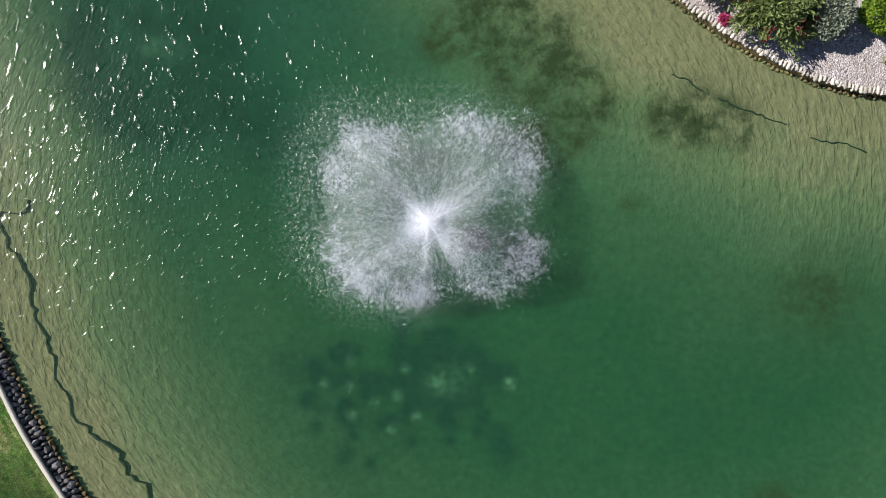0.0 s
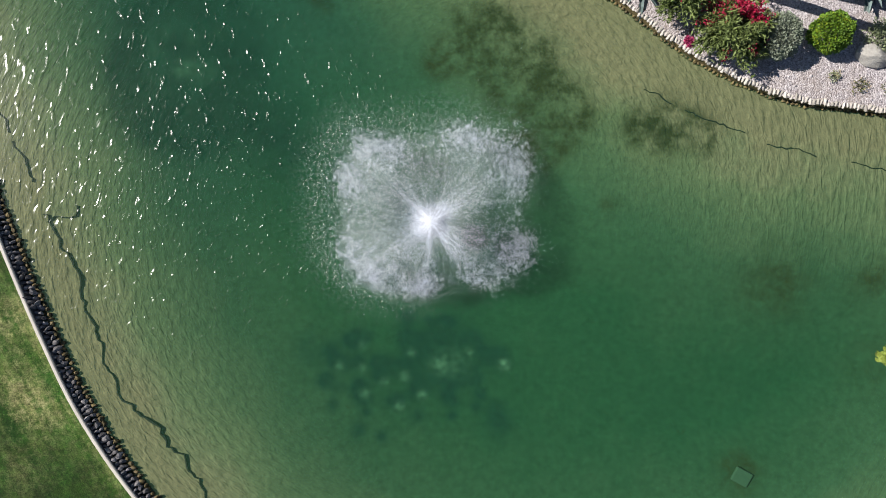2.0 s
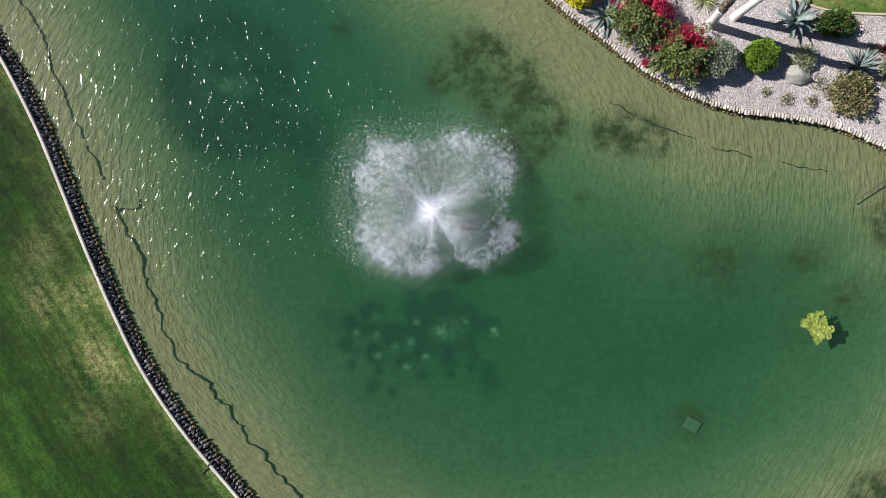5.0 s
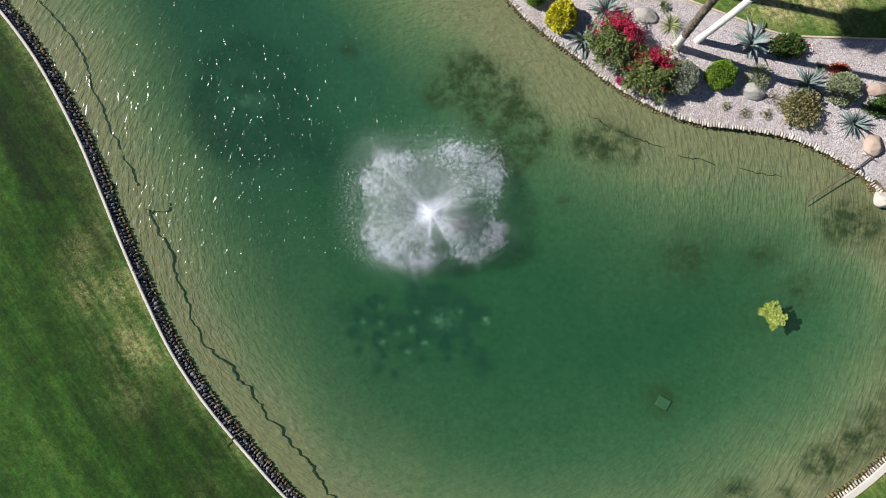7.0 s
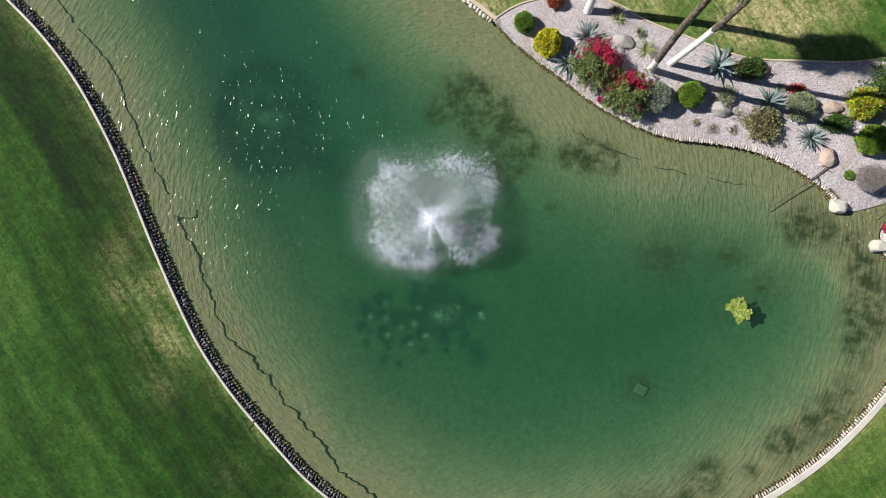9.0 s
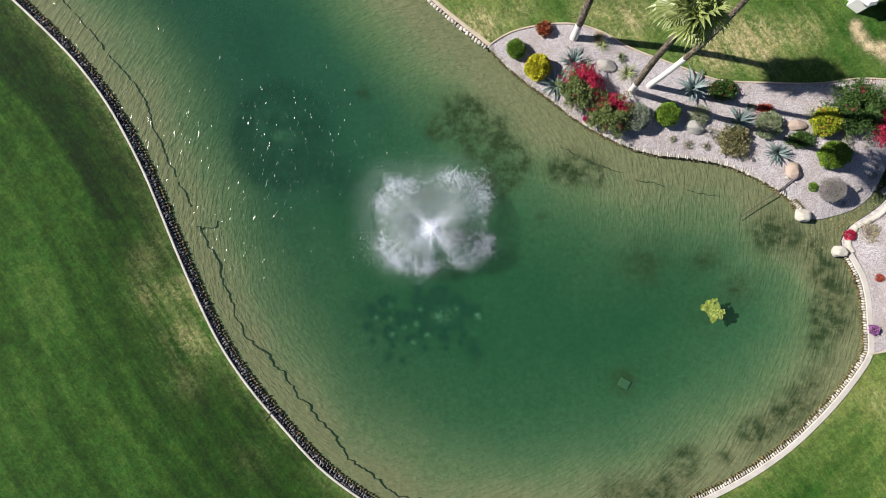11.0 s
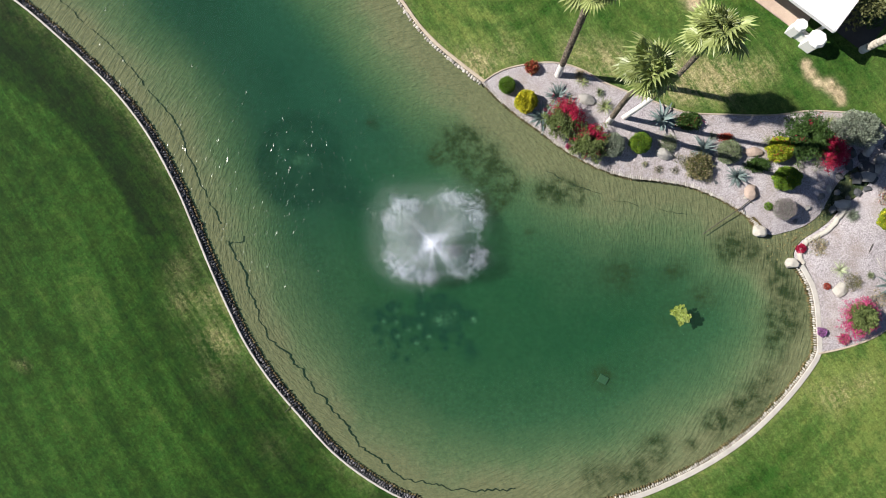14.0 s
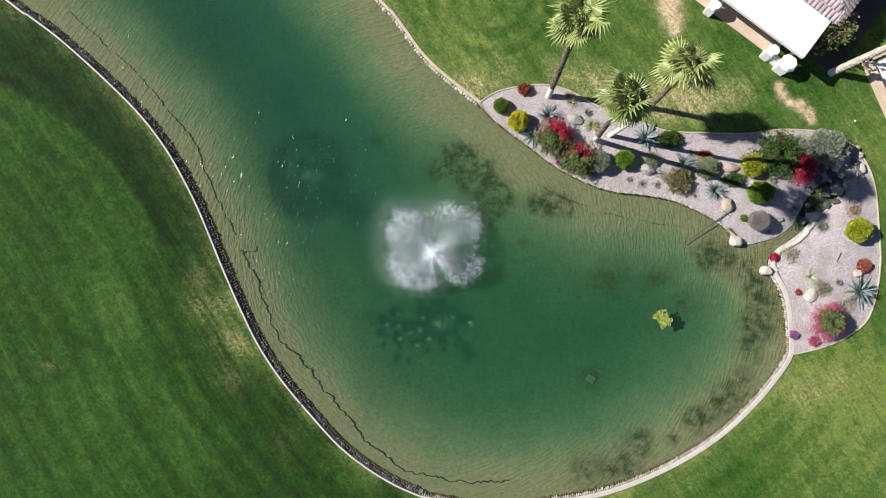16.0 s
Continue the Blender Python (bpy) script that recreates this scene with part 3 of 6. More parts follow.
dry = bumps(lq, [(-13.0, -2.4, 1.0, 0.36), (-12.3, -3.9, 0.9, 0.36), (-13.5, -0.9, 0.8, 0.28), (-12.0, -2.2, 0.7, 0.25), (-11.4, -4.6, 0.8, 0.3), (-11.6, -6.0, 0.9, 0.15), (-8.6, -9.5, 0.8, 0.1),
                 (12.3, 8.65, 0.9, 1.3), (13.5, 8.8, 0.9, 1.2), (11.2, 9.0, 0.9, 1.0), (12.6, 9.5, 1.0, 0.6), (-18.0, -2.6, 0.9, 0.05), (14.6, 8.9, 1.2, 0.5), (7.8, 9.9, 1.0, 0.9), (6.2, 10.4, 0.8, 0.5), (1.4, 9.8, 0.9, 0.9), (3.0, 10.4, 0.8, 0.6),
                 (21.2, -6.4, 0.7, 0.5), (19.6, -7.2, 0.9, 0.45), (16.0, 9.6, 0.8, 0.4), (-21.7, -5.6, 0.18, 0.9)])
edge = np.exp(-(distance(lq, near_bank) / 0.75) ** 2) * 0.22 + np.exp(-(distance(lq, near_north) / 0.6) ** 2) * 0.45
attribute(lawn_me, "dry", np.clip(dry * (1 + 1.3 * wob) + edge * np.clip(0.8 + 1.2 * wob, 0, 1.4), 0, 1.2))
attribute(lawn_me, "soil", np.clip(1.6 * bumps(lq, [(18.1, 9.7, 0.2, 0.9), (18.3, 9.2, 0.23, 1), (18.7, 8.8, 0.22, 0.9), (19.25, 8.6, 0.27, 1), (19.75, 8.2, 0.26, 1), (19.9, 7.85, 0.2, 0.8), (12.1, 14.2, 0.5, 1), (12.25, 13.5, 0.45, 1), (12.4, 12.9, 0.35, 0.9)]) * (1 + 0.8 * wander(lq, 2.2, 8.0)), 0, 1))
d_bank = distance(lq, near_bank)
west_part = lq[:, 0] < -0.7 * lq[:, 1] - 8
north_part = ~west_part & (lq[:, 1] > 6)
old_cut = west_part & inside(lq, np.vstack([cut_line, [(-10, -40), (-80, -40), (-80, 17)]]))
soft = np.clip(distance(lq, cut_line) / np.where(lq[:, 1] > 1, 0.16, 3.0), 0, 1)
# mowing tones; the raised south-east paleness also paints in sheen on the grass
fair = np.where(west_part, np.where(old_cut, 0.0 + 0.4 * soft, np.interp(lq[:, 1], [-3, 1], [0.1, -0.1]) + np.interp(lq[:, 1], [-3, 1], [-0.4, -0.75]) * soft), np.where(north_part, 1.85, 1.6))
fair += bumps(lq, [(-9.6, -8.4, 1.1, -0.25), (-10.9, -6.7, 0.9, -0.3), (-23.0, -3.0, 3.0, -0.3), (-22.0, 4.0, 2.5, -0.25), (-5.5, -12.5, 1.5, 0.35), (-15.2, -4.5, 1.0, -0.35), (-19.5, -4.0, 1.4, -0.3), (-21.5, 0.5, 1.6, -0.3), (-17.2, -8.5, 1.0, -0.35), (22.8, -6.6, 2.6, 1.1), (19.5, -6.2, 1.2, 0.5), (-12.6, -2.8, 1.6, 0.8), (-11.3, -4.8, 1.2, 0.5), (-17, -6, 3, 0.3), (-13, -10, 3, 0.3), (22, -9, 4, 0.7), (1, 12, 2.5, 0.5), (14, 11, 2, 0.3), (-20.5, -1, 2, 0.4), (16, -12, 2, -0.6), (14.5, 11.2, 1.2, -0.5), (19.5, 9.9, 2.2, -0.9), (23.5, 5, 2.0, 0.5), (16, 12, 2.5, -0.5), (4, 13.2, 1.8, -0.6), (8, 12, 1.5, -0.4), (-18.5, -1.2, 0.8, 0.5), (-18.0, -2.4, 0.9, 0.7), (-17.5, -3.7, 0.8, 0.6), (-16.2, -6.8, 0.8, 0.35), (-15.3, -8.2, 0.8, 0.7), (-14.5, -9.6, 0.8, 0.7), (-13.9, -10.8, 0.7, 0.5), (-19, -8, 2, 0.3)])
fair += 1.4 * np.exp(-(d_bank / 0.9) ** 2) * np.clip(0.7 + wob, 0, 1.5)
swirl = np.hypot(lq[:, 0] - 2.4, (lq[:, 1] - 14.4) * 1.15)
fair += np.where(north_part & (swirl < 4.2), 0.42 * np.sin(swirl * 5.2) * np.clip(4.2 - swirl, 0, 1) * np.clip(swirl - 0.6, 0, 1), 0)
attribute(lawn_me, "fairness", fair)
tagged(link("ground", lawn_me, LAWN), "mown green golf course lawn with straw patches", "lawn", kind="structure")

# lake bed, sloping from the banks to the middle
NESTS = [(1.35, -3.44, 0.14, 1.2), (-0.51, -3.45, 0.24, 0.6), (-0.1, -3.4, 0.4, 0.3), (-1.64, -4.62, 0.12, 1.00), (-1.0, -4.32, 0.12, 0.94), (-2.65, -4.27, 0.12, 0.81), (-2.08, -3.94, 0.11, 0.74),
         (-1.51, -3.79, 0.12, 0.94), (-2.73, -3.56, 0.105, 0.54), (-3.37, -3.5, 0.115, 0.61), (-1.31, -3.1, 0.105, 0.61), (0.34, -3.07, 0.105, 0.54), (-2.74, -2.91, 0.12, 0.41),]
# weed beds; spots right of the fountain also paint in its shadow
WEEDS_AND_SHADE = [(2.3, 3.2, 0.7, 0.9), (2.0, 4.2, 0.6, 0.7), (1.13, 5.36, 0.75, 0.9), (0.7, 6.0, 0.5, 0.6), (1.6, 4.9, 0.9, 0.8), (2.3, 3.9, 0.8, 0.7), (0.2, 5.9, 0.7, 0.5), (3.2, 3.5, 0.6, 0.4), (2.4, 3.6, 0.7, 0.9), (2.2, 2.7, 0.5, 0.5), (-0.6, 5.2, 0.45, 0.6), (2.8, 4.2, 0.45, 0.6), (5.9, 3.25, 0.7, 0.75), (5.0, 3.35, 0.5, 0.6), (6.8, 3.0, 0.4, 0.4),
         (14.5, 0.53, 0.75, 0.9), (15.4, 0.3, 0.5, 0.6), (17.3, -2.9, 0.75, 0.8), (16.4, -0.3, 0.6, 0.45), (17.0, -1.2, 0.5, 0.6), (17.4, -2.2, 0.6, 0.7), (17.2, -3.7, 0.6, 0.7), (16.9, -5.0, 0.5, 0.5), (16.4, -6.2, 0.5, 0.4), (17.2, -1.8, 0.5, 0.5), (16.6, -4.3, 0.6, 0.35), (15.7, -7.2, 0.7, 0.65), (15.0, -7.9, 0.6, 0.5), (13.8, -8.6, 0.6, 0.8), (10.7, -9.85, 0.55, 0.9), (12.5, -9.7, 0.25, 0.8),
         (9.6, -11.2, 0.9, 0.5), (7.6, -11.4, 0.8, 0.45), (11.8, -0.9, 0.7, 0.3), (13.2, -2.2, 0.7, 0.3), (9.0, -1.0, 0.9, 0.35), (8.05, -6.45, 0.5, 0.6), (-4.0, 6.9, 0.25, 0.6), (4.28, 1.14, 0.16, 0.7),
         (11.9, -3.3, 0.7, 0.2), (20.3, 3.4, 0.7, 0.8), (20.9, 4.1, 0.6, 0.9), (19.6, 2.5, 0.5, 0.6)]
# blue-green hollows: dug beds with dark cells, by the fountain and up the lake
_r = random.Random(8)
HOLLOWS = [(x - 0.12, y + 0.16, r * 2.3, 0.75) for x, y, r, s in NESTS[:13]]
HOLLOWS += [(-1.3, -3.9, 2.3, 0.06), (-2.6, -4.3, 1.2, 0.1), (1.25, -5.2, 0.42, 0.55), (1.1, -4.75, 0.3, 0.4), (-4.2, -3.0, 0.5, 0.4)]
HOLLOWS += [(-1.3 + 2.9 * math.cos(a) * k ** 0.45, -3.85 + 1.75 * math.sin(a) * k ** 0.45, _r.uniform(0.13, 0.27), _r.uniform(0.35, 0.85)) for a, k in [(_r.uniform(0, 6.28), _r.random()) for _ in range(46)]]
HOLLOWS += [(-7.9 + 1.65 * math.cos(a), 5.1 + 1.95 * math.sin(a), _r.uniform(0.4, 0.7), _r.uniform(0.4, 0.7)) for a in np.arange(0, 6.28, 0.42)]
HOLLOWS += [(-7.9, 5.1, 2.2, 0.2), (-5.6, 3.4, 0.9, 0.6), (-4.8, 2.7, 0.8, 0.5), (-6.2, 5.9, 0.8, 0.45), (-8.9, 3.6, 0.8, 0.6), (-7.2, 3.0, 0.7, 0.5), (-4.0, 6.9, 0.22, 0.5), (-9.0, 9.5, 1.2, 0.25), (-13.0, 13.0, 2.0, 0.25)]
HOLLOWS += [(-7.9 + 1.5 * math.cos(a) * k, 5.1 + 1.7 * math.sin(a) * k, _r.uniform(0.14, 0.3), _r.uniform(0.3, 0.6)) for a, k in [(_r.uniform(0, 6.28), _r.random()) for _ in range(22)]]
NESTS += [(-7.9 + 1.4 * math.cos(a) * k, 5.0 + 1.5 * math.sin(a) * k, _r.uniform(0.16, 0.32), _r.uniform(0.05, 0.16)) for a, k in [(_r.uniform(0, 6.28), _r.random()) for _ in range(16)]]
# upper creek bed darkened for palm and shrub shade and black liner
WEEDS_AND_SHADE += [(19.7, 2.7, 0.7, 2.0), (20.2, 3.2, 0.8, 2.5), (20.6, 3.8, 0.8, 2.5), (21.2, 4.4, 0.9, 2.5)]


def bed_height(q):
    d = distance(q, near_all)
    z = -np.interp(d, [0, 0.6, 2.2, 3.6, 5.2, 7.5, 12], [0.03, 0.07, 0.28, 0.52, 0.84, 1.08, 1.2])
    mouth = np.exp(-((q[:, 0] - 17.2) ** 2 + (q[:, 1] - 0.6) ** 2) / 3.0)
    up_creek = np.clip((q[:, 0] - 17.4) / 3.0, 0, 1) * (q[:, 1] > -0.6)
    return np.minimum(z * (1 - 0.75 * up_creek) + mouth * 0.14, -0.045) + 0.02 * bumps(q, NESTS)


near_all = shore_line[(shore_line[:, 0] > -60)]
bed_pts = np.vstack([lattice(-27, 23.5, -13.2, 17, 0.3), lattice(-4.8, 2.6, -6.2, -1.6, 0.07), lattice(-10.8, -4.2, 2.0, 8.0, 0.12), lattice(-1.5, 8.0, 2.2, 7.0, 0.15)])
bed_pts = bed_pts[inside(bed_pts, lake_poly)]
bed_pts = bed_pts[distance(bed_pts, near_all) > 0.08]
bed_me, bq = sheet("lake_bed", lake_poly, bed_pts, bed_height)
attribute(bed_me, "weed", np.clip(bumps(bq, WEEDS_AND_SHADE) * (2.5 + 1.8 * wander(bq, 1.1, 5.0)), 0, 0.93))
attribute(bed_me, "hollow", np.clip(bumps(bq, HOLLOWS) * (1.35 + 0.6 * wander(bq, 2.1, 15.0)), 0, 0.9))
attribute(bed_me, "pale", np.clip(bumps(bq, NESTS) * (0.75 + 0.9 * wander(bq, 6.5, 4.0)), 0, 0.9))
tagged(link("lake_bed", bed_me, BED, smooth=True), "sandy lake bed with weeds, coloured darker green for deep water", "lake bed", kind="structure")

# how far the fountain throws, by heading, and the churned water round it
REACH = [(-180, 2.5), (-164, 2.62), (-138, 2.4), (-115, 2.05), (-93, 1.92), (-80, 1.65), (-63, 1.75), (-47, 2.25), (-30, 2.6), (-14, 2.85), (5, 2.3), (27, 2.95), (45, 3.2), (60, 2.95), (74, 2.8), (95, 2.45), (114, 2.5), (130, 3.05), (152, 2.85), (168, 2.6), (180, 2.5)]


def around(table, deg):
    a = np.array(table)
    return np.interp(deg, a[:, 0], a[:, 1])


wp = lattice(-6.5, 4.5, -4.5, 6.0, 0.16)
water_me, wq = sheet("water", lake_poly, wp, lambda q: np.zeros(len(q)))
wr = wq - np.array(FOUNT)
wd, wa = np.hypot(*wr.T), np.degrees(np.arctan2(wr[:, 1], wr[:, 0]))
lee = np.clip(0.5 + 0.5 * (wr @ np.array([-0.85, 0.53])) / np.maximum(wd, 0.1), 0, 1)
past = (wd - around(REACH, wa) * 1.0) / (0.5 + 1.1 * lee)
attribute(water_me, "stir", np.clip(1.0 - past, 0, 1) ** 1.5 * (0.55 + 0.45 * lee))
# share of the painted sky shine, strongest at the edge of the spray
attribute(water_me, "fizz", np.clip(1.0 - past, 0, 1) ** 1.5 * (0.5 + 0.5 * lee) * np.interp(wd / around(REACH, wa), [0.6, 0.95], [0.3, 1.0]))
water = tagged(link("water", water_me, WATER), "clear green rippled pond water", "water", kind="structure")

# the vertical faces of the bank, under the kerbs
for nm, ln, lab in (("bank_wall_west", west, "stone-faced bank wall coloured dark for shade"), ("bank_wall_south", south, "pale stone-faced low bank wall"),
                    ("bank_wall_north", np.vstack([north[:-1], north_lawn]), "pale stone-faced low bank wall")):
    tagged(ribbon(nm, ln, [(0.0, -0.5), (0.0, GROUND), (0.14 if nm.endswith("west") else 0.25, GROUND - 0.01), (0.14 if nm.endswith("west") else 0.25, -0.5)], SHADESTONE if nm.endswith("west") else WETSTONE), lab, "wall", kind="structure")

# planting bed of gravel, gently mounded, with the creek running through
bed_poly = np.vstack([border[:-1], south[cut:-1], creek[:-1], north[:-1]])


def gravel_height(q):
    d = np.minimum(distance(q, shore_line), distance(q, border))
    dc = distance(q, creek)
    rise = np.interp(d, [0, 0.3, 1.5, 3], [0.0, 0.02, 0.12, 0.2]) * np.interp(dc, [0, 1.5], [0.2, 1])
    return (GROUND + 0.025 + rise) * np.interp(dc, [0, 0.25, 0.9], [0.12, 0.4, 1]) + 0.02 * wander(q, 1.3, 9.0) * (d > 0.3)


gp = lattice(1, 24, -5.5, 10, 0.3)
gp = gp[inside(gp, bed_poly)]
gp = gp[np.minimum(distance(gp, shore_line), distance(gp, border)) > 0.1]
gravel_me, gq = sheet("gravel_bed", bed_poly, gp, gravel_height)
tagged(link("gravel_bed", gravel_me, GRAVEL, smooth=True), "pinkish grey gravel planting bed", "gravel", kind="structure")


def bed_z(x, y):
    return float(gravel_height(np.array([(x, y)]))[0])


# kerbs
for nm, ln, w, m, lab in (("kerb_west", west, 0.10, CONCRETE, "narrow pale concrete kerb along the lawn"), ("kerb_south", south, 0.26, CONCRETE, "broad pale concrete kerb along the lawn"),
                          ("kerb_north", north_lawn, 0.16, EDGING, "tan concrete kerb along the lawn")):
    tagged(ribbon(nm, ln, [(0.0, 0.2), (0.0, GROUND + 0.045), (0.02, GROUND + 0.06), (w - 0.02, GROUND + 0.06), (w, GROUND + 0.045), (w, 0.2)], m), lab, "kerb", kind="structure")
tagged(ribbon("border_edging", border, [(-0.035, 0.1), (-0.035, GROUND + 0.07), (-0.025, GROUND + 0.08), (0.025, GROUND + 0.08), (0.035, GROUND + 0.07), (0.035, 0.1)], EDGING),
       "tan concrete edging between gravel and lawn", "edging", kind="structure")


creek_rim = smooth_line([(17.98, -0.35), (17.86, 0.1), (18.1, 0.62), (18.75, 0.98), (19.4, 1.42), (19.8, 1.95), (20.1, 2.3)], 0.12)
creek_rim += rng.normal(0, 0.022, creek_rim.shape)
tagged(ribbon("creek_rim", creek_rim, [(-0.11, 0.05), (-0.10, 0.17), (-0.05, 0.225), (0.04, 0.24), (0.10, 0.21), (0.12, 0.05)], BOULDER_W), "pale mortared rim along the creek mouth", "rim", kind="structure")


# dark edge of the lake liner, showing on the shallow bed
SEAM_W = [(-20.78, 13.84), (-18.88, 12.05), (-18.09, 11.39), (-16.51, 9.91), (-15.41, 8.4), (-14.62, 7.46), (-13.83, 6.39), (-13.03, 4.41), (-12.24, 2.85), (-11.67, 1.59)]
SEAM_W2 = [(-11.3, 0.75), (-10.94, 0.15), (-10.34, -1.22), (-9.71, -2.78), (-9.08, -4.18), (-8.14, -5.43), (-7.2, -6.3), (-6.41, -7.45), (-5.32, -8.7), (-3.91, -10.34), (-2.19, -11.33), (0.3, -11.89), (3.42, -12.01)]
SEAM_N = [(4.98, 4.28), (6.0, 3.85), (6.86, 3.5), (8.64, 2.87), (10.43, 2.44), (12.22, 2.1)]
SEAM_HOOK = [(-11.25, 0.45), (-10.9, 0.62), (-10.55, 0.7), (-10.45, 0.95)]


def liner_seam(points, width, seed, gaps=0.0):
    r = random.Random(seed)
    line = smooth_line(points, 0.12)
    z = bed_height(line) + 0.05
    verts, faces = [], []
    off = wd = 0.0
    for i, p in enumerate(line):
        t = line[min(i + 1, len(line) - 1)] - line[max(i - 1, 0)]
        t = t / np.linalg.norm(t)
        side = np.array([t[1], -t[0]])
        off = off * 0.75 + r.uniform(-1, 1) * (0.03 + width)
        wd = width * (0.35 + 0.9 * abs(noise.noise((p[0] * 1.3, p[1] * 1.3, seed))) + r.uniform(-0.2, 0.3))
        a, b = p + side * (off - wd / 2), p + side * (off + wd / 2)
        verts += [(*a, z[i]), (*b, z[i]), (*b, z[i] - 0.10), (*a, z[i] - 0.10)]
        if i and not (gaps and noise.noise((p[0] * 0.9, p[1] * 0.9, seed + 4.0)) > 0.5 - gaps):
            k = 4 * (i - 1)
            faces += [(k + j, k + (j + 1) % 4, k + 4 + (j + 1) % 4, k + 4 + j) for j in range(4)]
    tagged(link("lake_liner_seam", mesh_of("lake_liner_seam", verts, faces), SEAM), "dark ragged edge of the lake liner under water", "liner seam", "liner seams", "structure")


liner_seam(SEAM_W, 0.022, 1, 0.22)
liner_seam(SEAM_W2, 0.062, 2)
liner_seam(SEAM_N, 0.022, 3, 0.32)
liner_seam(SEAM_HOOK, 0.05, 4)


# ---- fountain ----
FLOW = [(-180, 0.5), (-160, 0.75), (-140, 1.0), (-120, 0.7), (-106, 0.4), (-94, 1.05), (-84, 0.4), (-72, 0.2), (-62, 0.35), (-52, 1.3), (-42, 1.0), (-25, 0.65), (-10, 0.3), (3, 0.12), (12, 0.35), (30, 0.9), (45, 0.9), (60, 0.55), (80, 0.32), (100, 0.3), (120, 0.5), (134, 1.1), (145, 0.6), (160, 0.55), (180, 0.5)]
TIPS = [(-180, 0.3), (-160, 0.7), (-140, 1.0), (-115, 0.6), (-93, 0.9), (-78, 0.3), (-62, 0.2), (-48, 0.8), (-35, 0.6), (-16, 0.9), (0, 0.25), (15, 0.4), (32, 1.1), (50, 0.6), (70, 1.0), (85, 0.4), (105, 0.25), (128, 1.1), (140, 0.5), (152, 1.0), (165, 0.4), (180, 0.3)]


def arc(deg, s, top):
    """Where a drop is after the share s of its flight, thrown out at an angle."""
    r = around(REACH, deg) * s
    z = 0.55 * (1 - s) + 4 * top * s * (1 - s)
    return r, z


def drop_cloud(name, p, along, size, stretch, mat, parent, label, flat=0.4):
    """Thousands of small stretched drops in one mesh."""
    n = len(p)
    along = along / np.maximum(np.linalg.norm(along, axis=1)[:, None], 1e-6)
    other = np.cross(along, rng.normal(size=(n, 3)))
    other /= np.maximum(np.linalg.norm(other, axis=1)[:, None], 1e-6)
    third = np.cross(along, other)
    s, l = size[:, None], (size * stretch)[:, None]
    v = np.stack([p + along * l, p - along * l * 0.5 + other * s, p - along * l * 0.5 - other * s * 0.5 + third * s * 0.87, p - along * l * 0.5 - other * s * 0.5 - third * s * 0.87], 1).reshape(-1, 3)
    v[:, 2] = np.repeat(p[:, 2], 4) + (v[:, 2] - np.repeat(p[:, 2], 4)) * flat
    f = (np.array([(0, 1, 2), (0, 2, 3), (0, 3, 1), (1, 3, 2)])[None] + 4 * np.arange(n)[:, None, None]).reshape(-1, 3)
    me = bpy.data.meshes.new(name)
    me.vertices.add(len(v))
    me.vertices.foreach_set("co", v.ravel().astype(np.float32))
    me.loops.add(f.size)
    me.loops.foreach_set("vertex_index", f.ravel().astype(np.int32))
    me.polygons.add(len(f))
    me.polygons.foreach_set("loop_start", np.arange(0, f.size, 3, dtype=np.int32))
    me.update(calc_edges=True)
    me.validate()
    return tagged(link(name, me, mat, parent, label), kind="stuff")


def pick_angles(table, n):
    deg = rng.uniform(-180, 180, n * 6)
    keep = rng.uniform(0, 1.35, n * 6) < around(table, deg)
    return deg[keep][:n]


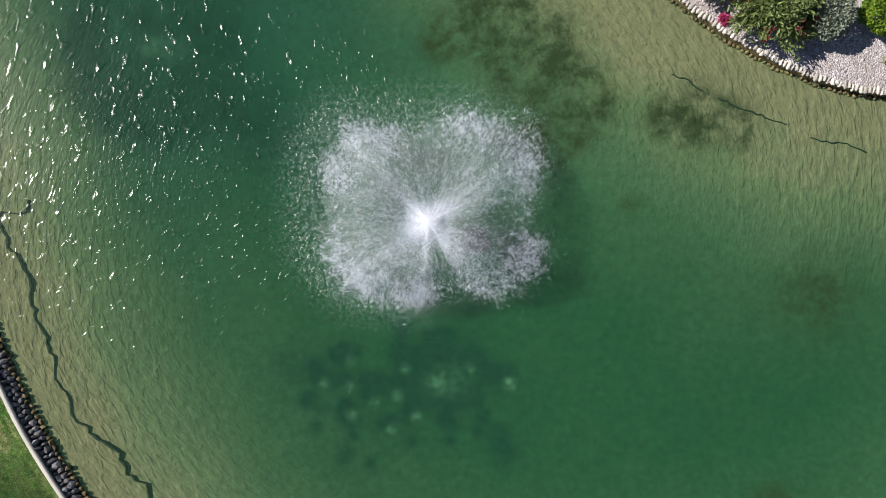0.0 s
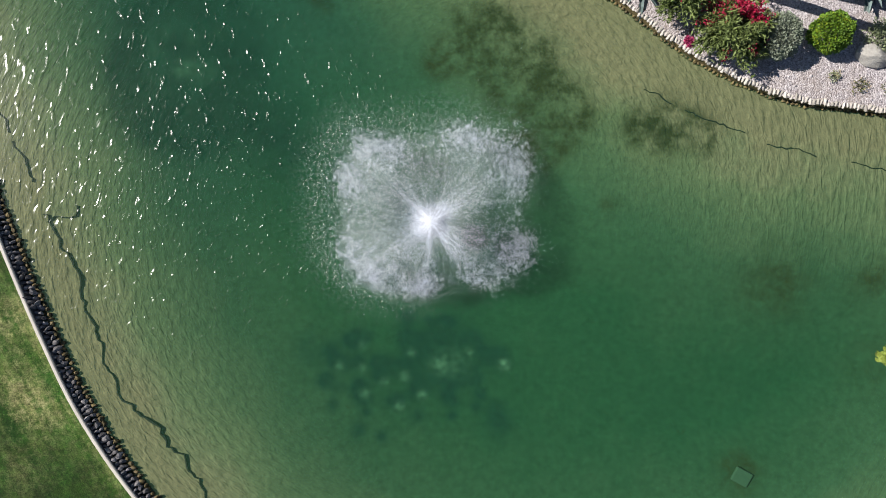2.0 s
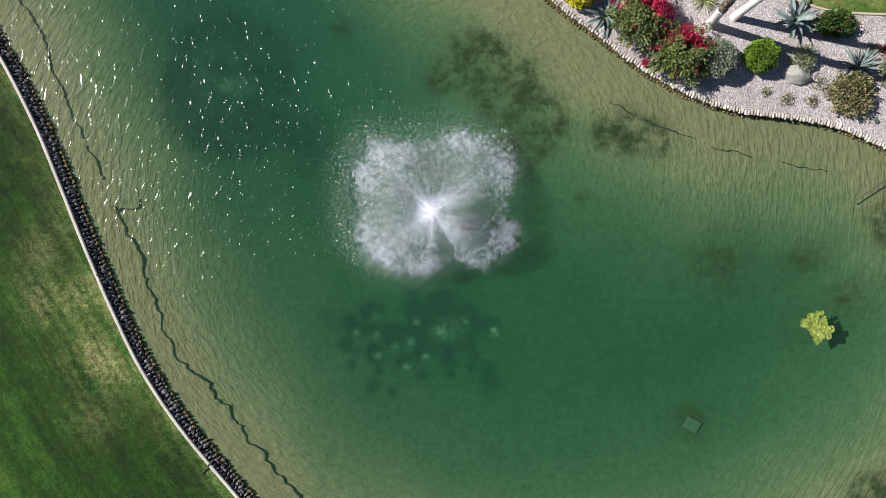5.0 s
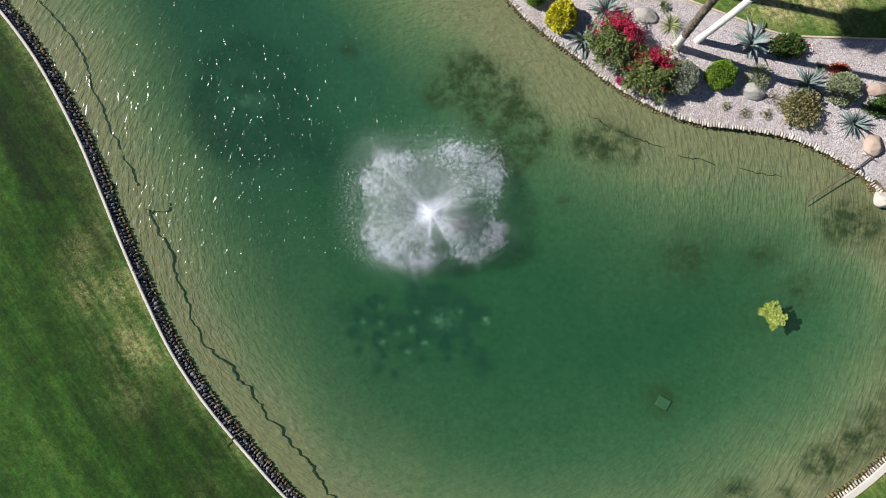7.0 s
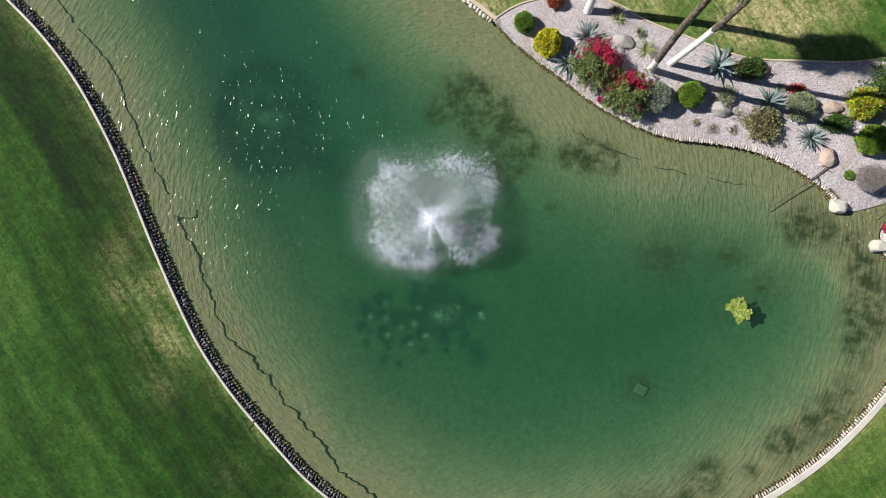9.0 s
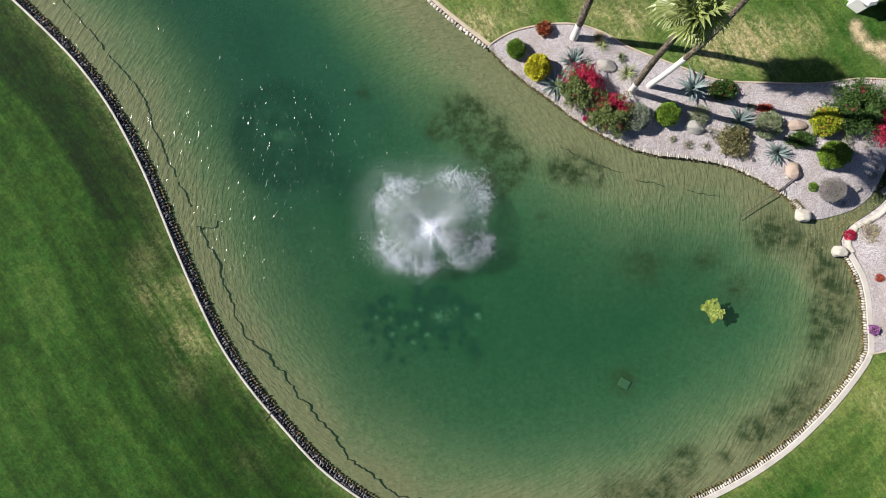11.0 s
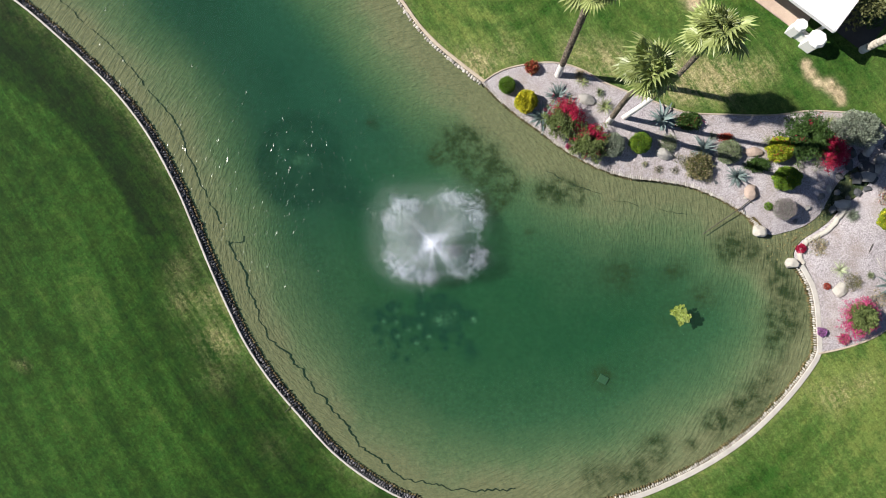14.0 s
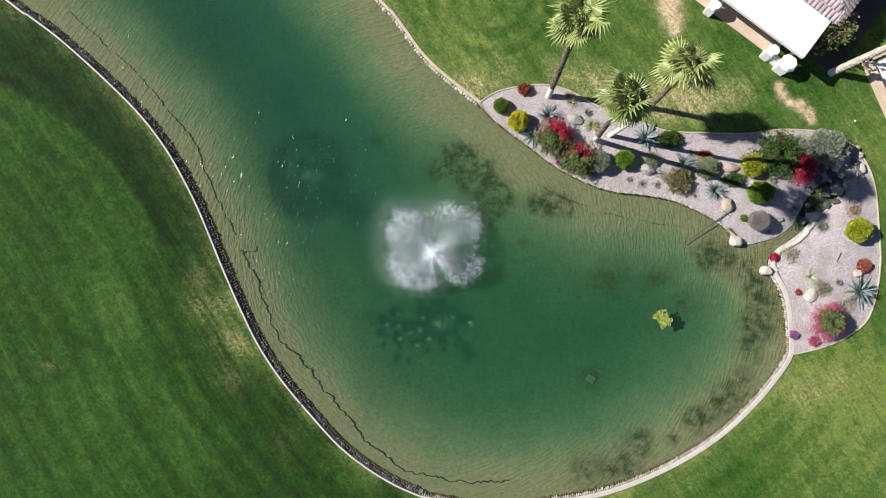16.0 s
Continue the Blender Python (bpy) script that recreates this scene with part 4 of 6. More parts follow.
def build_fountain():
    top = thing("fountain", (*FOUNT, 0.0), "white spraying water fountain on a floating pump in the pond", "fountain")
    bm = bmesh.new()
    bmesh.ops.create_cone(bm, cap_ends=True, segments=24, radius1=0.34, radius2=0.30, depth=0.14, matrix=Matrix.Translation((0, 0, 0.0)))
    bmesh.ops.bevel(bm, geom=bm.edges[:], offset=0.02, segments=2, affect="EDGES")
    part("float", bm, METAL, top, "dark grey plastic float")
    bm = bmesh.new()
    bmesh.ops.create_cone(bm, cap_ends=True, segments=16, radius1=0.08, radius2=0.04, depth=0.3, matrix=Matrix.Translation((0, 0, 0.2)))
    part("nozzle", bm, METAL, top, "spray nozzle")
    # jets in flight: many short streaks along the arcs
    rays, k = 6500, 9
    deg0 = pick_angles(FLOW, rays)
    s0 = rng.beta(1.1, 1.0, len(deg0))
    h = np.repeat(rng.normal(1.15, 0.22, len(deg0)), k)
    s = np.clip(np.repeat(s0, k) + rng.normal(0, 0.05, len(deg0) * k), 0.01, 1.0)
    deg = (np.repeat(deg0, k) + rng.normal(0, 1.3, len(s)) + 180) % 360 - 180
    r, z = arc(deg, s, h)
    r *= np.repeat(rng.normal(0.97, 0.05, len(deg0)), k)
    a = np.radians(deg)
    p = np.column_stack([np.cos(a) * r, np.sin(a) * r, np.maximum(z + rng.normal(0, 0.03, len(deg)), 0.02)])
    vel = np.column_stack([np.cos(a), np.sin(a), (4 * h * (1 - 2 * s) - 0.55) / np.maximum(around(REACH, deg), 0.5)])
    drop_cloud("jet_spray", p, vel, rng.uniform(0.0012, 0.0027, len(deg)), rng.uniform(4, 12, len(deg)), DROPS, top, "fine white drops in flight")
    # drops that strike the water and splash, in small clumps
    n = 1700
    deg = pick_angles([(d, w ** 2.4) for d, w in TIPS], n)
    r = around(REACH, deg) * (1.0 - np.abs(rng.normal(0.02, 0.15, len(deg)))) * rng.normal(1.0, 0.05, len(deg))
    core = np.column_stack([np.cos(np.radians(deg)) * r, np.sin(np.radians(deg)) * r])
    k = 22
    p = np.repeat(core, k, axis=0) + rng.normal(0, 0.05, (len(core) * k, 2)) * np.repeat(rng.gamma(2.2, 0.5, len(core)) + 0.25, k)[:, None]
    p = np.column_stack([p, 0.012 + rng.exponential(0.06, len(p))])
    drop_cloud("splash", p, rng.normal(size=(len(p), 3)), rng.gamma(3, 0.0016, len(p)) + 0.0012, rng.uniform(1, 2.6, len(p)), DROPS, top, "white splash where the jets land")
    # stray drops round about
    n = 4200
    deg = rng.uniform(-180, 180, n)
    r = around(REACH, deg) * (1.0 + rng.exponential(0.16, n))
    p = np.column_stack([np.cos(np.radians(deg)) * r, np.sin(np.radians(deg)) * r, 0.01 + rng.exponential(0.05, n)])
    drop_cloud("stray_drops", p, rng.normal(size=(n, 3)), rng.uniform(0.002, 0.0055, n), rng.uniform(1, 2, n), DROPS, top, "scattered stray drops")
    # churned froth round the nozzle, bursting out as a star
    n = 16000
    a = rng.uniform(0, 2 * math.pi, n)
    star = around(FLOW, (np.degrees(a) + 180) % 360 - 180)
    r = np.abs(rng.normal(0, 0.17, n)) * (0.7 + 1.1 * star)
    p = np.column_stack([np.cos(a) * r, np.sin(a) * r, 1.22 - 0.5 * np.minimum(r, 0.6) + rng.uniform(-0.1, 0.05, n)])
    drop_cloud("froth", p, np.column_stack([np.cos(a), np.sin(a), np.full(n, 0.3)]), rng.uniform(0.003, 0.008, n), rng.uniform(2, 6, n), DROPS, top, "dense white froth at the nozzle")
    verts, faces, dens = [(0, 0, 1.28)], [], [1.3]
    na, ns = 96, 14
    for i in range(na):
        d = -180 + 360 * i / na
        w = float(around(FLOW, d))
        for j in range(1, ns + 1):
            s = j / ns
            r = s * (0.5 + 0.75 * w)
            verts.append((math.cos(radians(d)) * r, math.sin(radians(d)) * r, 1.28 - 0.16 * r))
            dens.append(1.3 * math.exp(-(r / (0.25 + 0.26 * w)) ** 1.5) * (1 - s) ** 0.5)
    for i in range(na):
        q = (i + 1) % na
        faces.append((0, 1 + i * ns, 1 + q * ns))
        faces += [(1 + i * ns + j, 1 + i * ns + j + 1, 1 + q * ns + j + 1, 1 + q * ns + j) for j in range(ns - 1)]
    me = mesh_of("water_core", verts, faces)
    attribute(me, "veil_share", dens)
    link("water_core", me, VEIL, top, "dense white water bursting from the nozzle", True)
    # thin sheets of mist along the arcs
    for k, lift in enumerate((1.0, 0.7)):
        verts, faces, dens = [], [], []
        na, ns = 240, 26
        for i in range(na):
            d = -180 + 360 * i / na
            w = 1 + 0.05 * noise.noise((d * 0.11, k, 0))
            for j in range(ns):
                s = 0.02 + 0.98 * (j / (ns - 1)) ** 1.3
                r, z = arc(d, s, 1.15 * lift)
                verts.append((math.cos(radians(d)) * r * w, math.sin(radians(d)) * r * w, max(z, 0.03 + 0.01 * k)))
                streak = 0.9 + 0.5 * noise.noise((d * 0.16, 7.0 + k, 0.0)) + 0.45 * noise.noise((d * 0.6, 2.0 + k, s * 1.5))
                dens.append(np.clip(0.85 * math.exp(-(s / 0.13) ** 2) + 0.16 * (0.5 + 0.7 * around(FLOW, d)) * streak * (0.5 + 0.9 * (1 - s) ** 2.2) * min(1, (1 - s) * 3.2 + 0.02) + 0.07 * around(TIPS, d) * max(0, 0.75 + 0.9 * noise.noise((d * 0.3, s * 9, 3.0 + k))) * math.exp(-((s - 0.9) / 0.1) ** 2), 0, 0.9))
        for i in range(na):
            for j in range(ns - 1):
                q = (i + 1) % na
                faces.append((i * ns + j, q * ns + j, q * ns + j + 1, i * ns + j + 1))
        me = mesh_of("mist_sheet", verts, faces)
        attribute(me, "veil_share", dens)
        link("mist_sheet", me, VEIL, top, "thin veil of mist", True)


build_fountain()


# ---- plants ----
def leaves_mesh(name, p, nrm, length, width, droop=0.25):
    """Small pointed leaves, folded along the middle, at points p with outward directions nrm."""
    n = len(p)
    nrm = nrm / np.maximum(np.linalg.norm(nrm, axis=1)[:, None], 1e-6)
    side = np.cross(nrm, rng.normal(size=(n, 3)))
    side /= np.maximum(np.linalg.norm(side, axis=1)[:, None], 1e-6)
    up = np.cross(side, nrm)
    l, w = length[:, None], width[:, None]
    tip = p + nrm * l + up * l * droop
    mid = p + nrm * l * 0.5 + up * l * 0.0
    v = np.stack([p, mid + side * w, tip, mid - side * w], 1).reshape(-1, 3)
    f = (np.array([(0, 1, 2), (0, 2, 3)])[None] + 4 * np.arange(n)[:, None, None]).reshape(-1, 3)
    me = bpy.data.meshes.new(name)
    me.vertices.add(len(v))
    me.vertices.foreach_set("co", v.ravel().astype(np.float32))
    me.loops.add(f.size)
    me.loops.foreach_set("vertex_index", f.ravel().astype(np.int32))
    me.polygons.add(len(f))
    me.polygons.foreach_set("loop_start", np.arange(0, f.size, 3, dtype=np.int32))
    me.update(calc_edges=True)
    return me


def ball_points(n, rx, ry, rz, lump=0.18, seed=0.0, shell=0.55, zc=None):
    """Points and outward directions in the outer shell of an uneven dome."""
    d = rng.normal(size=(n, 3))
    d /= np.linalg.norm(d, axis=1)[:, None]
    d[:, 2] = np.where(d[:, 2] < -0.55, -d[:, 2], d[:, 2])
    k = np.array([1 + lump * noise.noise((a * 2.2 + seed, b * 2.2, c * 2.2)) + 0.6 * lump * noise.noise((a * 5 + seed, b * 5, c * 5)) for a, b, c in d])
    r = k * (shell + (1 - shell) * rng.uniform(0, 1, n) ** 0.5)
    p = d * r[:, None] * np.array([rx, ry, rz])
    p[:, 2] += rz * 0.75 if zc is None else zc
    return p, d


def stems(parent, n, height, spread, thick=0.012, mat=None):
    bm = bmesh.new()
    for i in range(n):
        a = 2 * math.pi * i / n + rng.uniform(-0.4, 0.4)
        e = Vector((math.cos(a) * spread * rng.uniform(0.4, 1), math.sin(a) * spread * rng.uniform(0.4, 1), height * rng.uniform(0.6, 1)))
        m = e.to_track_quat("Z", "Y").to_matrix().to_4x4()
        bmesh.ops.create_cone(bm, segments=5, radius1=thick, radius2=thick * 0.4, depth=e.length, matrix=Matrix.Translation(e / 2) @ m)
    part("stem", bm, mat or WOOD, parent, "woody stems")


def shrub(name, x, y, r, h, mat, label, n=2600, size=0.05, lump=0.2, shell=0.6, group="", squash=1.0, second=None, flowers=None, turn=0.0):
    """A rounded shrub: woody stems and a crown of many small leaves; flowers: (material, share, label)."""
    top = thing(name, (x, y, bed_z(x, y) - 0.02), label, "shrub", group, turn)
    stems(top, 9, h * 0.7, r * 0.6)
    n, size = int(n * 1.5), size * 1.25
    p, d = ball_points(n, r, r * squash, h * 0.58, lump, x * 3.1 + y, shell)
    p[:, 2] = np.maximum(p[:, 2], 0.01)
    d = d + rng.normal(0, 0.5, d.shape)
    me = leaves_mesh("foliage", p, d, rng.uniform(0.7, 1.3, n) * size, rng.uniform(0.3, 0.5, n) * size)
    link("foliage", me, mat, top)
    if second is not None:
        k = n // 3
        p, d = ball_points(k, r * 0.98, r * squash * 0.98, h * 0.57, lump, x * 3.1 + y, 0.8)
        p[:, 2] = np.maximum(p[:, 2], 0.02)
        link("young_foliage", leaves_mesh("young_foliage", p, d + rng.normal(0, 0.5, d.shape), rng.uniform(0.6, 1.1, k) * size, rng.uniform(0.3, 0.5, k) * size), second, top)
    if flowers:
        fm, share, fl = flowers
        k = int(n * share)
        p, d = ball_points(k, r * 1.03, r * squash * 1.03, h * 0.6, lump, x * 3.1 + y, 0.85)
        p[:, 2] = np.maximum(p[:, 2], 0.02)
        link("blossom", leaves_mesh("blossom", p, d + rng.normal(0, 0.6, d.shape), rng.uniform(0.7, 1.2, k) * size * 0.9, rng.uniform(0.45, 0.7, k) * size * 0.9), fm, top, fl)
    return top


def arching(name, x, y, r, h, leaf_mat, label, shoots=130, flower_mat=None, flower_label="", flower_side=None, flower_share=0.5, ringed=False, leaf_size=0.12, group="", stretch=(1.0, 1.0), turn=0.0):
    """A sprawling shrub of arching shoots set with leaves, bracts towards their tips."""
    top = thing(name, (x, y, bed_z(x, y) - 0.02), label, "shrub", group, turn)
    stems(top, 12, h * 0.75, r * 0.45, 0.02)
    lp, ld, fp, fd = [], [], [], []
    for i in range(shoots):
        a = rng.uniform(0, 2 * math.pi)
        reach = r * rng.uniform(0.35, 1.2)
        rise = h * rng.uniform(0.75, 1.1) * (1.05 - 0.45 * (reach / r) ** 2)
        ux, uy = math.cos(a) * stretch[0], math.sin(a) * stretch[1]
        bend = rng.normal(0, 0.35)
        red = flower_mat is not None and rng.uniform() < flower_share * (1.0 if flower_side is None else max(0.03, math.cos(a - flower_side) * 0.9 + 0.35))
        red = reach > 0.8 * r if ringed else red
        m = 24
        s = np.sort(rng.uniform(0.3, 1.0, m))
        px = ux * reach * s - uy * bend * reach * s * s
        py = uy * reach * s + ux * bend * reach * s * s
        pz = rise * np.sin(np.minimum(s * 1.9, 2.2)) * 1.0
        p = np.column_stack([px, py, np.maximum(pz, 0.03)]) + rng.normal(0, 0.035, (m, 3))
        d = np.column_stack([np.full(m, ux * 0.6), np.full(m, uy * 0.6), 0.5 - s * 0.6]) + rng.normal(0, 0.7, (m, 3))
        if red:
            f = s > 0.55
            fp.append(p[f] + (0, 0, 0.03)), fd.append(d[f])
            fp.append(p[f] + rng.normal(0, 0.05, p[f].shape) + (0, 0, 0.03)), fd.append(d[f] + rng.normal(0, 0.5, d[f].shape))
            lp.append(p[~f]), ld.append(d[~f])
        else:
            lp.append(p), ld.append(d)
            lp.append(p + rng.normal(0, 0.04, p.shape)), ld.append(d + rng.normal(0, 0.5, d.shape))
    lp, ld = np.vstack(lp), np.vstack(ld)
    n = len(lp)
    link("foliage", leaves_mesh("foliage", lp, ld, rng.uniform(0.7, 1.5, n) * leaf_size, rng.uniform(0.13, 0.24, n) * leaf_size), leaf_mat, top)
    if fp:
        fp, fd = np.vstack(fp), np.vstack(fd)
        n = len(fp)
        link("blossom", leaves_mesh("blossom", fp, fd, rng.uniform(0.6, 1.1, n) * 0.06, rng.uniform(0.4, 0.6, n) * 0.06), flower_mat, top, flower_label)
    return top


def blade_mesh(name, length, width, curve, seg=5, thick=0.18):
    """One tapering leaf that rises from the origin along +x and bends down, channelled along its middle."""
    verts, faces = [], []
    for i in range(seg + 1):
        s = i / seg
        w = width * (0.75 + 0.9 * s - 1.65 * s * s) if s < 1 else 0.002
        x, z = length * s * math.cos(curve * s * 0.5), length * (0.0 + s * 0.0) - length * math.sin(curve * s * 0.5) * s
        verts += [(x, -w / 2, z + w * thick), (x, 0, z - w * 0.05), (x, w / 2, z + w * thick), (x, 0, z - w * 0.30)]
    for i in range(seg):
        a, b = 4 * i, 4 * i + 4
        faces += [(a, a + 1, b + 1, b), (a + 1, a + 2, b + 2, b + 1), (a + 2, a + 3, b + 3, b + 2), (a + 3, a, b, b + 3)]
    return mesh_of(name, verts, faces)


BLADES = {}


def rosette(name, x, y, length, count, mat, label, category, width=0.13, curve=0.5, rise=(12, 78), seed=0, group=""):
    """A rosette of stiff leaves, each one a part."""
    r = random.Random(seed)
    top = thing(name, (x, y, bed_z(x, y) + 0.01), label, category, group)
    key = (round(length, 2), width, curve, mat.name)
    if key not in BLADES:
        BLADES[key] = [blade_mesh("leaf", length * k, width * length, curve * c) for k, c in ((1.0, 1.0), (0.88, 0.6), (0.95, 1.5))]
        for me in BLADES[key]:
            me.materials.append(mat)
    for i in range(count):
        me = BLADES[key][i % 3]
        ob = new("leaf", me)
        ob.parent = top
        f = i / max(count - 1, 1)
        ang = i * 137.5 + r.uniform(-14, 14)
        el = rise[0] + (rise[1] - rise[0]) * f + r.uniform(-7, 7)
        k = r.uniform(0.85, 1.1) * (1 - 0.25 * f)
        ob.matrix_basis = pose(0, 0, 0.02 + 0.05 * f, 0, 0, ang) @ pose(0.03, 0, 0, r.uniform(-10, 10), -el, 0) @ Matrix.Diagonal((k, k, k, 1))
    return top


def tuft(name, x, y, r, h, mat, label, n=160, category="grass tuft", group=""):
    """Fine grassy blades from one root."""
    top = thing(name, (x, y, bed_z(x, y)), label, category, group)
    a, out_ = rng.uniform(0, 2 * math.pi, n), rng.uniform(0.15, 1, n)
    verts, faces = [], []
    for i in range(n):
        u = np.array([math.cos(a[i]), math.sin(a[i]), 0])
        s = np.array([-u[1], u[0], 0]) * 0.012
        e = u * r * out_[i] + (0, 0, h * (1.1 - 0.7 * out_[i]) * rng.uniform(0.7, 1))
        m = u * r * out_[i] * 0.45 + (0, 0, e[2] * 0.75)
        k = len(verts)
        verts += [tuple(u * 0.03 - s), tuple(u * 0.03 + s), tuple(m + s), tuple(m - s), tuple(e)]
        faces += [(k, k + 1, k + 2, k + 3), (k + 3, k + 2, k + 4)]
    link("blades", mesh_of("blades", verts, faces), mat, top)
    return top


def boulder(name, x, y, size, mat, label, z=None, turn=0.0, seed=0, category="boulder", group=""):
    bm = bmesh.new()
    bmesh.ops.create_icosphere(bm, subdivisions=4, radius=0.5)
    r = random.Random(seed)
    planes = [(Vector((r.uniform(-1, 1), r.uniform(-1, 1), r.uniform(-0.3, 1))).normalized(), r.uniform(0.32, 0.44)) for _ in range(9)]
    for v in bm.verts:
        for nrm, d in planes:
            k = v.co.dot(nrm) - d
            if k > 0:
                v.co -= nrm * k * 0.85
        v.co *= 1 + 0.07 * noise.noise(v.co * 4 + Vector((seed, 0, 0))) + 0.025 * noise.noise(v.co * 14 + Vector((seed, 0, 0)))
        v.co = Vector((v.co.x * size[0], v.co.y * size[1], v.co.z * size[2]))
    base = bed_z(x, y) if z is None else z
    ob = part(name, bm, mat, None, "", True)
    ob.matrix_basis = pose(x, y, base + size[2] * 0.22, 0, 0, turn)
    return tagged(ob, label, category, group)


def trunk(name, base, top_at, r0, r1, mat, parent, bend=(0.0, 0.0), s0=0.0, s1=1.0, rings=60, notch=0.03, label=""):
    """A stretch of palm trunk from share s0 to s1 of its height, with leaf-scar rings."""
    b, t = Vector(base), Vector(top_at)
    verts, faces = [], []
    seg = 14
    n = max(6, int(rings * (s1 - s0)))
    for i in range(n + 1):
        s = s0 + (s1 - s0) * i / n
        c = b.lerp(t, s) + Vector((bend[0], bend[1], 0)) * math.sin(math.pi * s)
        r = r0 + (r1 - r0) * s + (0.12 * r0 * (1 - s / 0.06) if s < 0.06 else 0)
        for j in range(seg):
            a = 2 * math.pi * j / seg
            k = r * (1 + notch * (0.8 if i % 2 else -0.8) + 1.8 * notch * noise.noise((math.cos(a) * 2.3, math.sin(a) * 2.3, i * 0.45 + r0 * 50)))
            verts.append((c.x + math.cos(a) * k, c.y + math.sin(a) * k, c.z))
    for i in range(n):
        for j in range(seg):
            q = (j + 1) % seg
            faces.append((i * seg + j, i * seg + q, (i + 1) * seg + q, (i + 1) * seg + j))
    faces += [tuple(range(seg))[::-1], tuple(n * seg + j for j in range(seg))]
    return link(name, mesh_of(name, verts, faces), mat, parent, label)


def frond_mesh(name, stalk, blade, seed, droop):
    """A fan palm leaf along +x: a thin stalk and a broad pleated fan, fused for most of its length, with split drooping tips."""
    r = random.Random(seed)
    verts = [(0, -0.025, 0), (0, 0.025, 0), (stalk, 0.014, 0), (stalk, -0.014, 0), (0, 0, -0.035), (stalk, 0, -0.025)]
    faces = [(0, 1, 2, 3), (1, 4, 5, 2), (4, 0, 3, 5)]
    m = 20
    for i in range(m):
        a0, a1 = radians(-128 + 256 * i / m), radians(-128 + 256 * (i + 1) / m)
        am = (a0 + a1) / 2
        l = blade * (0.70 + 0.30 * math.cos(am * 0.65)) * r.uniform(0.9, 1.05)
        half = 0.66 * blade * (0.72 + 0.28 * math.cos(am * 0.65))
        fold = -0.10 * blade * math.sin(am) ** 2
        fall = droop * l * r.uniform(0.5, 1.5)
        lift = 0.028 * blade
        k = len(verts)
        gap = 0.35 * (a1 - a0)
        verts += [(stalk, 0, 0), (stalk + half * math.cos(a0), half * math.sin(a0), fold - fall * 0.12 + lift), (stalk + half * math.cos(am), half * math.sin(am), fold - fall * 0.12 - lift),
                  (stalk + half * math.cos(a1), half * math.sin(a1), fold - fall * 0.12 + lift),
                  (stalk + 0.86 * l * math.cos(a0 + gap), 0.86 * l * math.sin(a0 + gap), fold - fall * 0.55), (stalk + 0.86 * l * math.cos(a1 - gap), 0.86 * l * math.sin(a1 - gap), fold - fall * 0.55),
                  (stalk + l * math.cos(am), l * math.sin(am), fold - fall)]
        faces += [(k, k + 1, k + 2), (k, k + 2, k + 3), (k + 1, k + 4, k + 2), (k + 2, k + 5, k + 3), (k + 4, k + 6, k + 5, k + 2)]
    return mesh_of(name, verts, faces)


FRONDS = [frond_mesh("frond", 0.6, 0.95, 1, 0.3), frond_mesh("frond", 0.85, 0.9, 2, 0.5), frond_mesh("frond", 0.45, 0.85, 3, 0.2)]
for _me in FRONDS:
    _me.materials.append(FROND)
DRY_FRONDS = [frond_mesh("dry_frond", 0.5, 0.66, 4, 0.8), frond_mesh("dry_frond", 0.6, 0.6, 5, 1.0)]
for _me in DRY_FRONDS:
    _me.materials.append(FROND_DRY)


def palm(base, top_at, label, lime, crown=1.0, count=34, dry=6, r0=0.17, r1=0.12, bend=(0.0, 0.0), seed=0, bark=None):
    """A fan palm: limewashed foot, rough trunk and a crown of fan-shaped fronds."""
    top = thing("fan_palm", base, label, "palm tree", "fan palms")
    t = tuple(np.array(top_at) - np.array(base))
    trunk("limewashed_foot", (0, 0, -0.05), t, r0, r1, LIMEWASH, top, bend, 0.0, lime, 70, 0.012, "white limewashed foot of the trunk")
    trunk("trunk", (0, 0, -0.05), t, r0 * 0.99, r1, bark or BARK, top, bend, lime, 1.0, 90, 0.10)
    r = random.Random(seed)
    for i in range(count + dry):
        old = i >= count
        ob = new("dry_frond" if old else "frond", (DRY_FRONDS if old else FRONDS)[i % (2 if old else 3)])
        ob.parent = top
        f = i / count
        el = r.uniform(-70, -35) if old else 84 - 100 * f + r.uniform(-30, 30)
        k = crown * r.uniform(0.62, 1.2) * (0.75 if f < 0.15 else 1.0)
        ob.matrix_basis = Matrix.Translation((t[0], t[1], t[2] - (0.2 if old else 0.05 * f))) @ pose(0, 0, 0, 0, 0, r.uniform(0, 360)) @ pose(0.05, 0, 0, r.uniform(-45, 45), -el, 0) @ Matrix.Diagonal((k, k, k, 1))
    return top


palm((5.52, 9.10, bed_z(5.52, 9.10)), (5.45, 10.25, 9.1), "tall fan palm with rough dark trunk and limewashed foot", 0.13, 0.84, 22, 16, 0.16, 0.14, (0.1, 0.25), 1)
palm((8.86, 6.97, bed_z(8.86, 6.97)), (9.25, 7.9, 10.9), "tall fan palm with long white limewashed trunk in gravel", 0.34, 0.88, 30, 6, 0.125, 0.095, (0.2, -0.15), 3)
palm((8.08, 6.72, bed_z(8.08, 6.72)), (6.95, 6.4, 10.9), "tall fan palm with rough dark trunk in gravel", 0.13, 0.84, 28, 2, 0.14, 0.10, (-0.05, 0.1), 2)
palm((20.96, 10.42, GROUND), (22.2, 11.0, 9.5), "tall fan palm with grey trunk beside the house", 0.05, 0.9, 24, 5, 0.19, 0.14, (0.0, 0.0), 4, BARK_PALE)

